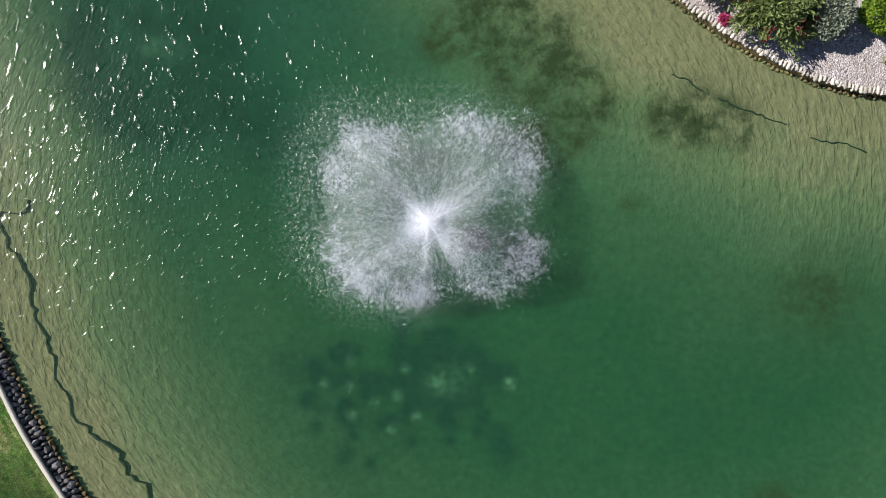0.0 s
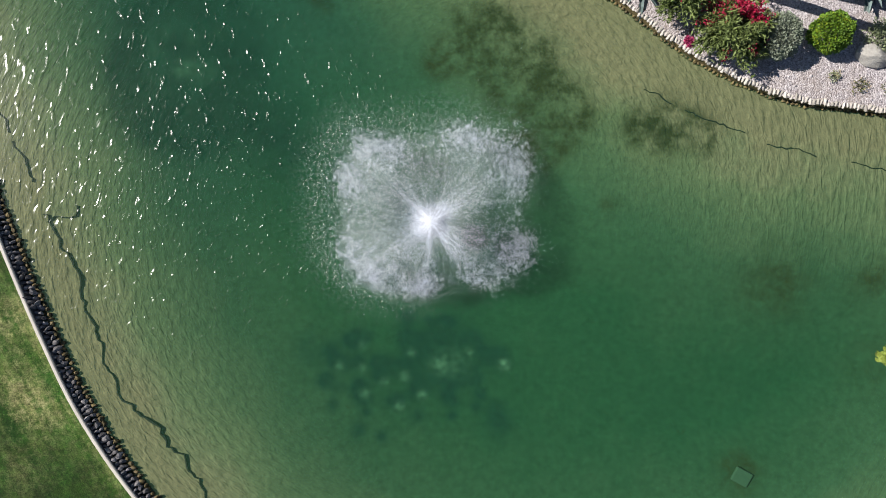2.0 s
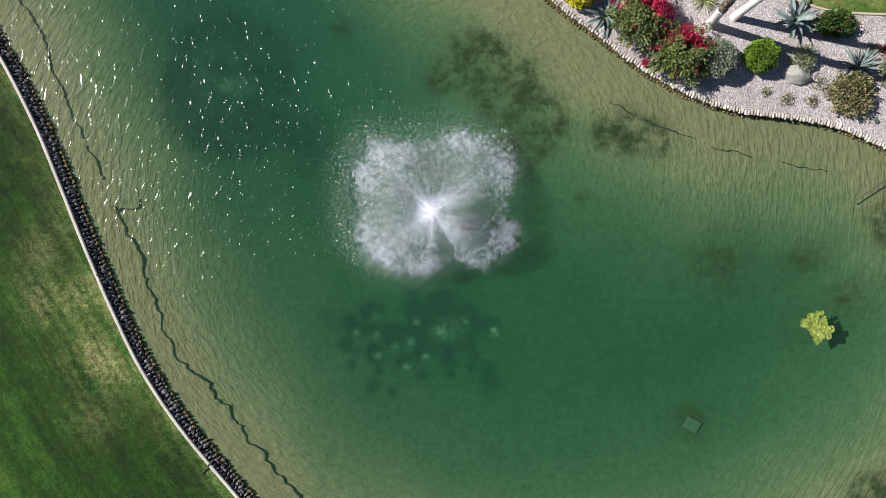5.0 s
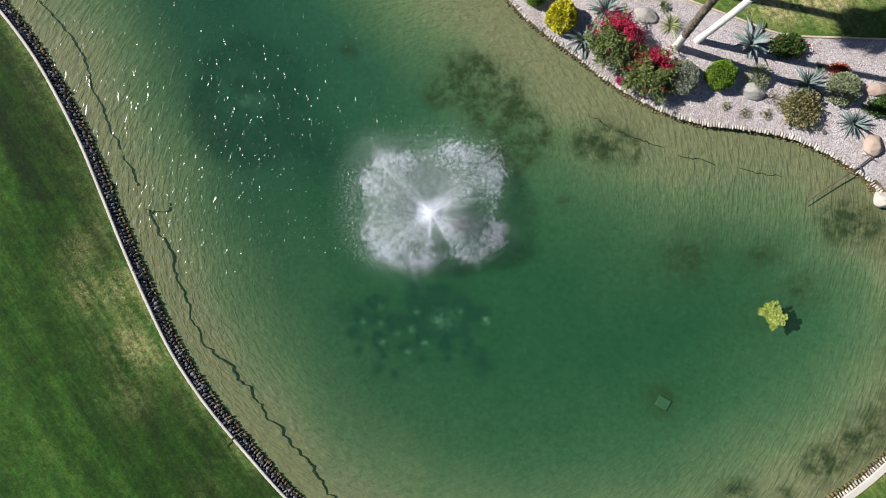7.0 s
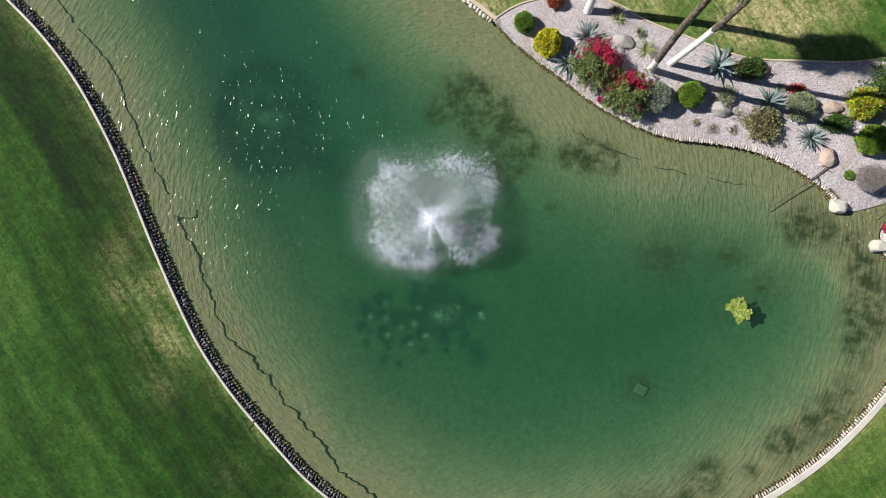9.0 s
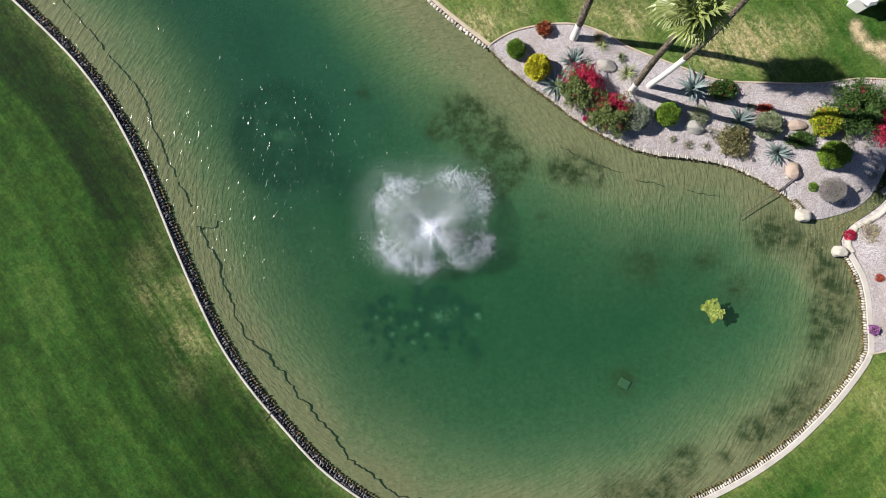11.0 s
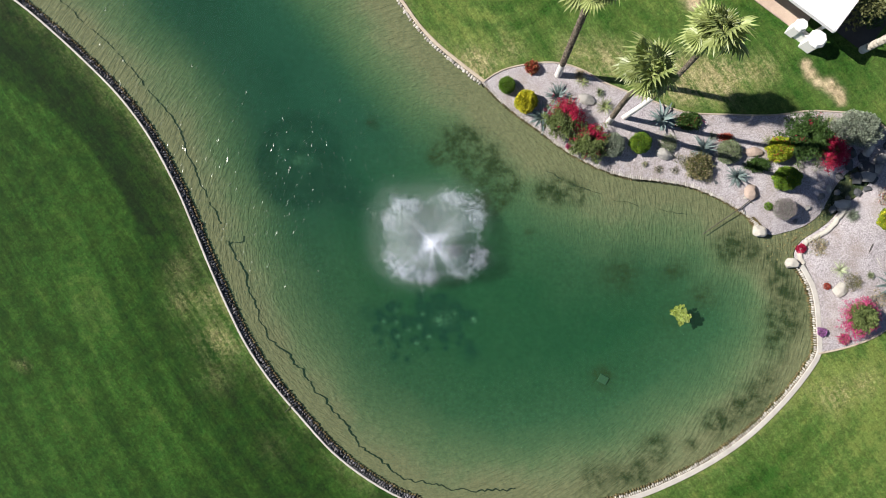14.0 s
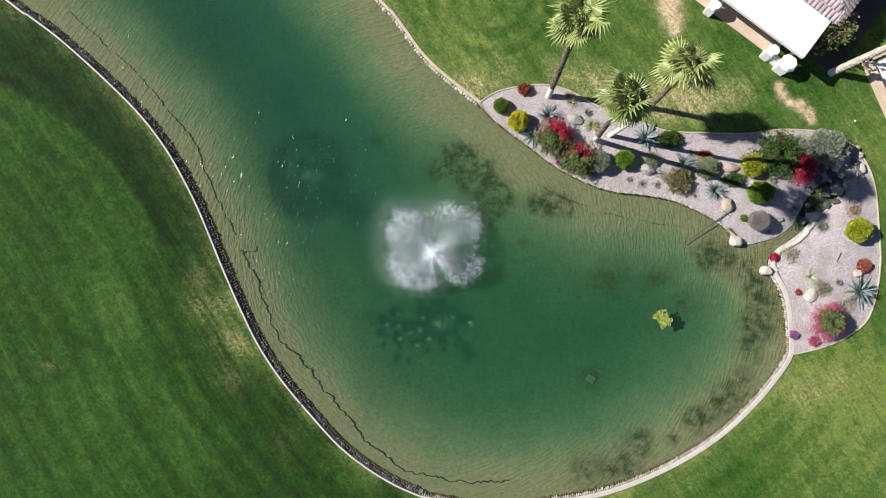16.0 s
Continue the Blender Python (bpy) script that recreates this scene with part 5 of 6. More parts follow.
# rounded and sprawling shrubs in the gravel
shrub("clipped_shrub", 2.93, 8.53, 0.40, 0.6, L_GREEN, "clipped round green shrub in gravel", 2200, 0.05, 0.12, group="clipped shrubs")
shrub("yellow_shrub", 3.88, 7.7, 0.53, 0.85, L_YELLOW, "round yellow-leaved shrub in gravel", 3400, 0.06, 0.2, second=L_YGREEN, group="yellow shrubs")
shrub("rust_shrub", 4.18, 9.45, 0.3, 0.45, F_RUST, "small rust-red shrub near the edging", 900, 0.06, 0.4, 0.4, second=L_BOUG)
arching("bougainvillea", 5.75, 6.8, 0.9, 1.25, L_BOUG, "sprawling bougainvillea with crimson flowers in gravel", 230, F_RED, "crimson bracts", radians(50), 1.5, group="bougainvilleas")
arching("bougainvillea", 7.05, 5.7, 0.9, 1.15, L_BOUG, "sprawling bougainvillea with crimson flowers beside grey shrub", 230, F_RED, "crimson bracts", radians(85), 0.75, group="bougainvilleas")
shrub("grey_shrub", 8.2, 5.5, 0.58, 0.95, L_GREY, "round silvery grey-green shrub in gravel", 3600, 0.045, 0.12)
shrub("clipped_shrub", 9.57, 5.62, 0.5, 0.85, L_GREEN, "clipped round bright green shrub in gravel", 3600, 0.05, 0.15, second=L_YGREEN, group="clipped shrubs")
shrub("sage_shrub", 11.05, 5.6, 0.45, 0.4, L_PALE, "low pale sage shrub over a grey rock", 800, 0.045, 0.4, 0.3)
shrub("low_shrub", 12.1, 6.75, 0.62, 0.5, L_DEEP, "low spreading green shrub with few red flowers", 2000, 0.06, 0.4, 0.3, squash=0.7, flowers=(F_RED, 0.02, "few red flowers"))
shrub("sage_shrub", 14.05, 5.2, 0.58, 0.6, L_PALE, "pale sage-green rounded shrub in gravel", 2400, 0.05, 0.25)
shrub("olive_shrub", 12.55, 4.5, 0.68, 0.6, L_OLIVE, "loose olive-green shrub in gravel", 1900, 0.055, 0.4, 0.3, second=L_DRY)
shrub("low_shrub", 15.5, 4.55, 0.6, 0.35, L_DEEP, "low green spreading shrub beside a flat rock", 1300, 0.055, 0.45, 0.3, squash=0.6)
shrub("low_shrub", 13.95, 5.95, 0.4, 0.22, F_RUST, "low rust-red ground cover in gravel", 400, 0.05, 0.5, 0.2, squash=0.5)
shrub("yellow_shrub", 16.5, 5.3, 0.6, 0.9, L_YGREEN, "round yellow-green shrub with orange tips", 3200, 0.06, 0.25, second=L_YELLOW, group="yellow shrubs", flowers=(F_RUST, 0.03, "orange tips"))
shrub("clipped_shrub", 16.85, 3.85, 0.66, 0.85, L_GREEN, "bright green rounded shrub in gravel", 3800, 0.055, 0.22, second=L_YGREEN, group="clipped shrubs", squash=0.85)
arching("bougainvillea", 17.8, 5.9, 1.15, 1.2, L_DEEP, "large leafy green bougainvillea in gravel", 240, F_RED, "few crimson bracts", radians(180), 0.07, group="bougainvilleas")
arching("bougainvillea", 19.05, 5.15, 0.8, 1.0, L_BOUG, "bougainvillea covered in crimson flowers", 150, F_RED, "crimson bracts", None, 1.3, group="bougainvilleas")
shrub("grey_shrub", 20.2, 6.3, 1.15, 1.5, L_GREY, "large silvery grey-green shrub at the edging", 5200, 0.07, 0.35, 0.5, squash=0.72)
shrub("twiggy_shrub", 16.79, 2.33, 0.52, 0.95, L_TWIG, "clipped round mauve-grey twiggy shrub", 3800, 0.04, 0.1, second=L_GREY)
shrub("clipped_shrub", 16.12, 2.48, 0.19, 0.22, L_GREEN, "tiny round bright green shrub in gravel", 500, 0.035, 0.15, group="clipped shrubs")
shrub("yellow_shrub", 22.15, 1.8, 0.62, 0.95, L_YGREEN, "round yellow-green shrub in gravel near edging", 3400, 0.06, 0.2, second=L_YELLOW, group="yellow shrubs")
arching("bougainvillea", 20.45, -3.05, 0.9, 1.1, L_BOUG, "round bougainvillea ringed with pink flowers", 260, F_PINK, "pink bracts", None, 0.5, True, group="bougainvilleas")
shrub("red_shrub", 17.88, 0.35, 0.22, 0.3, F_RED, "small red-flowered plant at the creek mouth", 500, 0.05, 0.3)
shrub("dry_shrub", 18.7, 0.45, 0.5, 0.25, L_DRY, "low dry straw-coloured plant in gravel", 260, 0.05, 0.5, 0.2, second=L_PALE)
shrub("purple_plant", 18.84, -3.85, 0.2, 0.28, F_PURPLE, "small purple-flowered plant at the kerb", 500, 0.045, 0.4)
shrub("pink_plant", 19.95, -4.2, 0.28, 0.25, F_PINK, "small pale pink-flowered plant", 420, 0.045, 0.5, 0.3, second=L_DRY)
shrub("red_plant", 19.09, -1.54, 0.16, 0.18, F_RUST, "small red ground plant in gravel", 260, 0.04, 0.4)
shrub("rust_shrub", 22.6, -0.1, 0.36, 0.35, F_RUST, "small rust-red shrub beside the edging", 900, 0.05, 0.3, second=L_DRY)
shrub("dry_shrub", 20.3, -1.35, 0.45, 0.3, L_OLIVE, "low sparse olive plant in gravel", 220, 0.05, 0.5, 0.2, second=L_DRY)
shrub("dry_shrub", 22.0, 2.95, 0.42, 0.3, L_DRY, "low sparse dry reddish plant in gravel", 200, 0.05, 0.5, 0.2, second=F_RUST)
shrub("dry_shrub", 21.6, -2.2, 0.5, 0.25, L_DRY, "low sparse dry plant in gravel", 140, 0.05, 0.5, 0.2, second=L_PALE)
for px, py, pr in ((10.6, 4.35, 0.22), (11.4, 4.3, 0.2), (11.9, 4.7, 0.26), (13.1, 3.9, 0.22), (9.9, 4.6, 0.14), (18.6, 4.5, 0.3), (17.6, 4.6, 0.34), (11.6, 4.9, 0.3), (12.3, 4.05, 0.15)):
    shrub("ground_plant", px, py, pr, 0.16, L_PALE if px % 0.2 < 0.1 else L_OLIVE, "tiny sparse ground plant in gravel", 90, 0.035, 0.5, 0.2, group="ground plants", second=L_DRY)
shrub("flower_clump", 6.05, 5.5, 0.13, 0.12, F_PINK, "small fallen clump of pink flowers on gravel", 260, 0.04, 0.4, 0.2)

# agaves, yuccas and tufts
rosette("agave", 5.5, 7.98, 0.82, 42, AGAVE, "blue-grey agave with stiff pointed leaves", "agave", 0.13, 0.45, (10, 75), 1, "agaves")
rosette("agave", 4.7, 6.92, 0.95, 18, AGAVE, "blue-grey agave with few broad twisted leaves", "agave", 0.19, 0.9, (15, 80), 2, "agaves")
rosette("agave", 10.75, 6.85, 1.05, 18, AGAVE, "grey agave with few broad arching leaves", "agave", 0.19, 0.9, (15, 80), 3, "agaves")
rosette("agave", 12.8, 5.4, 0.82, 42, AGAVE, "blue-grey agave with stiff pointed leaves", "agave", 0.13, 0.45, (8, 75), 4, "agaves")
rosette("agave", 14.5, 3.98, 0.74, 60, AGAVE, "dense blue-green agave with narrow leaves", "agave", 0.11, 0.45, (5, 80), 5, "agaves")
rosette("agave", 22.4, -1.5, 1.08, 52, AGAVE, "large blue-grey agave with stiff pointed leaves", "agave", 0.12, 0.3, (5, 80), 6, "agaves")
rosette("yucca", 7.85, 7.5, 0.62, 40, AGAVE_G, "yellow-green yucca with narrow leaves", "yucca", 0.075, 0.5, (5, 80), 7, "yuccas")
rosette("yucca", 6.75, 8.75, 0.5, 30, AGAVE_G, "small sparse yucca beside palm foot", "yucca", 0.075, 0.5, (5, 80), 8, "yuccas")
rosette("yucca", 19.7, -0.72, 0.58, 40, PALE_YUCCA, "pale green yucca with narrow leaves", "yucca", 0.08, 0.5, (5, 80), 9, "yuccas")
rosette("yucca", 16.05, 5.75, 0.4, 24, AGAVE_G, "small sparse yucca in gravel", "yucca", 0.075, 0.5, (5, 80), 10, "yuccas")
rosette("yucca", 19.2, 6.75, 0.55, 26, AGAVE_G, "yellow-green yucca in shade near the edging", "yucca", 0.08, 0.5, (5, 80), 12, "yuccas")
tuft("grass_tuft", 6.6, 9.1, 0.4, 0.4, L_DRY, "dry brown grass tuft near palm foot", 150, group="grass tufts")
tuft("grass_tuft", 20.4, 2.05, 0.5, 0.45, L_GREY, "spiky grey-green grass tuft", 160, group="grass tufts")
tuft("grass_tuft", 7.6, 8.2, 0.35, 0.35, L_PALE, "pale grass tuft in gravel", 120, group="grass tufts")
tuft("grass_tuft", 13.3, 6.0, 0.35, 0.3, L_GREY, "grey grass tuft in gravel", 110, group="grass tufts")
tuft("grass_tuft", 21.2, -1.0, 0.3, 0.3, L_PALE, "pale grass tuft in gravel", 110, group="grass tufts")

# boulders and rocks
boulder("boulder", 15.72, 1.24, (0.85, 0.62, 0.6), BOULDER_W, "pale rounded boulder at the water's edge", 0.1, -25, 1, group="boulders")
boulder("boulder", 17.42, -0.38, (0.72, 0.66, 0.6), BOULDER_W, "pale rounded boulder at the creek mouth", 0.1, 30, 2, group="boulders")
boulder("boulder", 15.24, 3.19, (0.72, 0.82, 0.55), BOULDER, "rounded pinkish tan boulder on gravel", None, 20, 3, group="boulders")
boulder("boulder", 10.85, 5.1, (0.95, 0.62, 0.5), ROCK_P, "angular grey rock beside sage shrub", None, -15, 4, group="boulders")
boulder("boulder", 6.95, 7.85, (0.9, 0.6, 0.4), ROCK_P, "flat grey rock behind bougainvillea", None, -20, 5, group="boulders")
boulder("boulder", 15.35, 5.22, (1.1, 0.5, 0.35), BOULDER, "long flat tan rock in gravel", None, 0, 6, group="boulders")
boulder("boulder", 19.72, -1.75, (0.85, 0.85, 0.28), BOULDER_W, "flat pale rock beside pink bougainvillea", None, 35, 7, group="boulders")
for i, (bx, by, bs) in enumerate(((20.0, 2.6, 0.75), (19.5, 2.35, 0.45), (20.7, 3.9, 0.6), (21.3, 4.4, 0.8), (21.9, 4.9, 0.6), (21.2, 5.3, 0.7), (20.3, 4.6, 0.55), (22.2, 5.5, 0.5), (22.1, 6.0, 0.45), (20.8, 3.2, 0.4), (19.3, 3.4, 0.4), (19.9, 4.0, 0.45), (18.9, 3.0, 0.35), (21.6, 3.9, 0.5), (13.5, 3.7, 0.18), (15.0, 2.9, 0.22), (18.2, 2.4, 0.3), (17.6, 1.75, 0.25), (20.4, 5.2, 0.5), (21.0, 5.0, 0.55), (21.7, 4.4, 0.6), (22.5, 4.9, 0.4), (22.4, 5.2, 0.35), (20.9, 5.8, 0.45), (21.5, 6.1, 0.4), (19.0, 2.5, 0.3), (20.3, 2.9, 0.35), (21.3, 3.4, 0.4), (19.75, 3.2, 0.3), (20.6, 4.0, 0.35), (21.05, 4.5, 0.4))):
    ob = link("rock", stone_mesh("rock", (bs, bs * (0.6 + 0.08 * (i % 5)), bs * 0.5), 60 + i, 2, 0.24), (ROCK_SHADE if by > 3.0 and i % 4 else ROCK_G) if i % 5 else BOULDER_W, None)
    ob.matrix_basis = pose(bx, by, bed_z(bx, by) + bs * 0.1, (i * 31) % 30 - 15, (i * 17) % 26 - 13, i * 47)
    tagged(ob, "angular grey rock by the creek" if bx > 17 else "small grey rock in gravel", "rock", "creek rocks")
for i, (bx, by, sx, sy, turn) in enumerate(((21.2, 4.0, 1.15, 0.75, 15), (20.0, 2.5, 0.7, 0.6, 40), (22.5, 5.9, 0.5, 0.32, -60), (22.3, 6.3, 0.45, 0.3, -40), (22.6, 5.2, 0.45, 0.7, 10), (21.8, 4.35, 0.6, 0.45, 70), (22.55, 4.6, 0.5, 0.35, 80))):
    boulder("rock", bx, by, (sx * 0.9, sy * 0.9, 0.36), ROCK_P, "pale blue-grey slab of rock beside the creek", None, turn, 80 + i, "rock", "creek rocks")
bm = bmesh.new()
box(bm, (0.34, 0.3, 0.22), bevel=0.02)
ob = part("white_box", bm, CONCRETE)
ob.matrix_basis = pose(22.25, -0.5, bed_z(22.25, -0.5) + 0.1, 0, 0, 12)
tagged(ob, "small white valve box in gravel", "valve box")


# small litter: sticks on gravel and bank, a pale marker in the lawn
for sx, sy, sz, sl, turn, sm, lab in ((21.7, -0.35, None, 0.55, 38, BOULDER_W, "pale dry stick lying on gravel"), (21.25, 0.35, None, 0.5, -15, WOOD, "dark dry stick lying on gravel"),
                                      (-8.05, -7.75, 0.27, 0.6, -35, WOOD, "thin dark twig lying on the kerb"), (5.3, 8.6, None, 0.22, 60, WOOD, "short dark stick lying on gravel")):
    bm = bmesh.new()
    bmesh.ops.create_cone(bm, cap_ends=True, segments=7, radius1=0.028, radius2=0.012, depth=sl, matrix=pose(0, 0, 0, 90, 0, 0))
    for v in bm.verts:
        v.co.x += 0.05 * math.sin(v.co.y * 7)
    ob = part("stick", bm, sm)
    ob.matrix_basis = pose(sx, sy, (bed_z(sx, sy) if sz is None else sz) + 0.03, 0, 0, turn)
    tagged(ob, lab, "stick", "sticks")
bm = bmesh.new()
bmesh.ops.create_cone(bm, cap_ends=True, segments=16, radius1=0.05, radius2=0.042, depth=0.05)
ob = part("sprinkler_cover", bm, STUCCO)
ob.matrix_basis = pose(22.25, 7.8, GROUND + 0.02)
tagged(ob, "small round white sprinkler cover in the lawn", "sprinkler cover")


# dead branch that leans from the gravel into the water
def branch():
    top = thing("fallen_branch", (15.35, 2.95, bed_z(15.35, 2.95) + 0.05), "long thin dead branch reaching into the water", "branch")
    line = [(0.15, 0.15, 0.12), (-0.2, -0.2, 0.06), (-0.6, -0.55, 0.02), (-1.1, -0.9, -0.06), (-1.7, -1.35, -0.2), (-2.4, -1.85, -0.33)]
    for k, (pts, r) in enumerate(((line, 0.027), ([(-0.55, -0.5, 0.02), (-0.5, -0.75, 0.06), (-0.62, -0.95, 0.05)], 0.02), ([(-0.2, -0.2, 0.08), (0.0, -0.35, 0.12)], 0.018))):
        cu = bpy.data.curves.new("limb", "CURVE")
        cu.dimensions, cu.bevel_depth, cu.bevel_resolution = "3D", r, 2
        sp = cu.splines.new("POLY")
        sp.points.add(len(pts) - 1)
        for i, (q, pt) in enumerate(zip(pts, sp.points)):
            pt.co = (*(np.array(q) + rng.normal(0, 0.012, 3)), 1)
            pt.radius = 1.15 - 0.6 * i / len(pts)
        tmp = bpy.data.objects.new("limb", cu)
        me = bpy.data.meshes.new_from_object(tmp)
        bpy.data.objects.remove(tmp)
        link("limb" if k == 0 else "twig", me, WOOD, top)


branch()


# floating plant and sunken box
def floating_plant():
    top = thing("floating_plant", (11.9, -3.1, 0.0), "raft of yellow-green floating leaves on the water", "water plant")
    base = leaf_disc()
    r = random.Random(5)
    for i in range(130):
        t = r.uniform(-1, 1)
        x = 0.14 * t + r.gauss(0, 0.15) - 0.02
        y = -0.24 * t + r.gauss(0, 0.15) + 0.02
        ob = new("leaf", base)
        ob.parent = top
        k = r.uniform(0.6, 1.0)
        ob.matrix_basis = pose(x, y, 0.012 + 0.04 * r.random() * max(0, 1 - (x * x + y * y) / 0.4), r.uniform(-14, 14), r.uniform(-14, 14), r.uniform(0, 360)) @ Matrix.Diagonal((k, k, k, 1))


def leaf_disc():
    verts, faces = [(0, 0, 0)], []
    for i in range(11):
        a = radians(18 + 324 * i / 10)
        verts.append((0.105 * math.cos(a) * (1 + 0.08 * (i % 2)), 0.105 * math.sin(a), 0.014 * (1 + i % 2)))
    faces = [(0, i, i + 1) for i in range(1, 11)]
    me = mesh_of("leaf", verts, faces)
    me.materials.append(LILYPAD)
    return me


LILYPAD = surf("floating_leaf", [(0.3, (0.10, 0.15, 0.02)), (0.55, (0.20, 0.25, 0.045)), (0.8, (0.32, 0.35, 0.09))], 6, 30, 0.5, 0.2, 0.005, "object", 0.25)
floating_plant()
bm = bmesh.new()
box(bm, (0.5, 0.42, 0.09), bevel=0.03)
ob = part("sunken_box", bm, surf("silted_block", [(0.3, (0.018, 0.058, 0.03)), (0.6, (0.03, 0.08, 0.044)), (0.8, (0.055, 0.115, 0.066))], 4, 25, 0.9))
ob.matrix_basis = pose(8.1, -6.5, float(bed_height(np.array([(8.1, -6.5)]))[0]) + 0.05, 0, 0, -28)
tagged(ob, "silted square block lying on the lake bed", "block")


# ---- house and terrace ----
U, V = Vector((0.802, -0.597, 0)), Vector((0.597, 0.802, 0))
HOUSE_TURN = math.degrees(math.atan2(U.y, U.x))
CORNER = Vector((18.1, 10.4, 0))


def house():
    """In its own frame: x along the eave, y into the house; the origin under the roof's outer corner."""
    top = thing("house", (CORNER.x, CORNER.y, GROUND), "house with white ribbed terrace roof and mauve tiled roof", "house", "", HOUSE_TURN)
    bm = bmesh.new()
    box(bm, (9.6, 2.4, 0.1), (-5.0, 1.2, 2.62), bevel=0.02)
    box(bm, (9.7, 0.10, 0.2), (-5.0, 0.02, 2.56))
    box(bm, (0.10, 2.4, 0.2), (-0.16, 1.2, 2.56))
    roof = part("terrace_roof", bm, ROOFWHITE, top, "white terrace roof deck")
    rib = bpy.data.meshes.new("rib")
    bm = bmesh.new()
    box(bm, (0.05, 2.3, 0.02), (0, 0, 0), 0, 0.006)
    bm.to_mesh(rib)
    bm.free()
    rib.materials.append(ROOFWHITE)
    for i in range(72):
        ob = new("rib", rib)
        ob.parent = roof
        ob.matrix_basis = pose(-9.7 + i * 0.1335, 1.2, 2.678)
    bm = bmesh.new()
    box(bm, (10.5, 7.0, 2.9), (-5.5, 6.4, 1.45), bevel=0.03)
    wall = part("wall", bm, STUCCO, top, "white stucco wall")
    bm = bmesh.new()
    box(bm, (2.4, 0.05, 2.0), (-4.5, 2.88, 1.1))
    box(bm, (1.2, 0.05, 1.1), (-8.0, 2.88, 1.5))
    part("window", bm, GLASS_DARK, wall, "dark glass terrace door")
    # hipped tile roof
    x0, x1, y0, y1, zr = -11.2, 0.35, 2.25, 10.4, 2.8
    verts = [(x0, y0, zr), (x1, y0, zr), (x1, y1, zr), (x0, y1, zr), (x0 + 3.6, (y0 + y1) / 2, zr + 1.9), (x1 - 3.6, (y0 + y1) / 2, zr + 1.9)]
    faces = [(0, 1, 5, 4), (1, 2, 5), (2, 3, 4, 5), (3, 0, 4), (0, 3, 2, 1)]
    troof = link("tile_roof", mesh_of("tile_roof", verts, faces), TILE, top, "mauve-grey tiled hip roof")
    tile = bpy.data.meshes.new("tile")
    bm = bmesh.new()
    bmesh.ops.create_cone(bm, cap_ends=True, segments=8, radius1=0.10, radius2=0.085, depth=0.42, matrix=pose(0, 0, 0, 90, 0, 0) @ Matrix.Diagonal((1, 0.5, 1, 1)))
    bm.to_mesh(tile)
    bm.free()
    tile.materials.append(TILE)
    slope = math.degrees(math.atan2(1.9, (y1 - y0) / 2))
    for j in range(9):
        y = y0 + 0.15 + 0.42 * j
        inset = (y - y0) / ((y1 - y0) / 2) * 3.6
        for i in range(int((x1 - x0 - 2 * inset) / 0.24)):
            x = x1 - inset - 0.12 - i * 0.24
            if x < -5.5:
                break
            ob = new("tile", tile)
            ob.parent = troof
            ob.matrix_basis = pose(x, y, zr + 0.03 + (y - y0) * 1.9 / ((y1 - y0) / 2), slope, 0, 0)
    slope_e = math.degrees(math.atan2(1.9, 3.6))
    for j in range(8):
        d = 0.15 + 0.42 * j
        inset = d / 3.6 * (y1 - y0) / 2
        for i in range(int((y1 - y0 - 2 * inset) / 0.24)):
            y = y0 + inset + 0.12 + i * 0.24
            if y > 8:
                break
            ob = new("tile", tile)
            ob.parent = troof
            ob.matrix_basis = pose(x1 - d, y, zr + 0.03 + d * 1.9 / 3.6, 0, 0, 90) @ pose(0, 0, 0, slope_e, 0, 0)
    # terrace pillars with caps, low wall between
    for k, (px, py) in enumerate(((-0.15, 0.2), (-1.2, 0.25), (-5.1, 0.35), (-9.1, 0.35))):
        bm = bmesh.new()
        s = 0.62 if k == 0 else 0.45
        box(bm, (s, s, 1.02), (px, py, 0.51), bevel=0.02)
        pl = part("pillar", bm, STUCCO, top, "white stucco pillar")
        bm = bmesh.new()
        bmesh.ops.create_cone(bm, cap_ends=True, segments=8, radius1=s * 0.78, radius2=s * 0.6, depth=0.16, matrix=pose(px, py, 1.1, 0, 0, 22.5))
        part("cap", bm, STUCCO, pl, "bevelled white cap")
    bm = bmesh.new()
    box(bm, (0.75, 0.22, 0.75), (-0.68, 0.22, 0.375), bevel=0.02)
    part("low_wall", bm, STUCCO, top, "low white wall")
    for px in (-0.3, -4.9, -9.5):
        bm = bmesh.new()
        box(bm, (0.14, 0.14, 2.55), (px, 0.75, 1.27), bevel=0.01)
        part("post", bm, STUCCO, top, "white roof post")
    bm = bmesh.new()
    box(bm, (9.4, 2.4, 0.08), (-5.5, 1.65, 0.05), bevel=0.01)
    part("terrace_floor", bm, PATIO, top, "pinkish terrace paving")


house()
tagged(ribbon("yard_paving", np.array([(19.3, 11.6), (20.6, 13.3), (23.9, 17.7)]), [(0.0, GROUND - 0.1), (0.0, GROUND + 0.012), (2.2, GROUND + 0.012), (2.2, GROUND - 0.1)], ASPHALT), "dark paving beside the house", "paving", kind="structure")


def plain_shrub(name, x, y, z, r, h, mat, label, n, size, second=None):
    top = thing(name, (x, y, z), label, "shrub")
    stems(top, 9, h * 0.7, r * 0.5)
    p, d = ball_points(n, r, r, h * 0.58, 0.4, x, 0.35)
    p[:, 2] = np.maximum(p[:, 2], 0.02)
    link("foliage", leaves_mesh("foliage", p, d + rng.normal(0, 0.6, d.shape), rng.uniform(0.7, 1.3, n) * size, rng.uniform(0.25, 0.4, n) * size), mat, top)


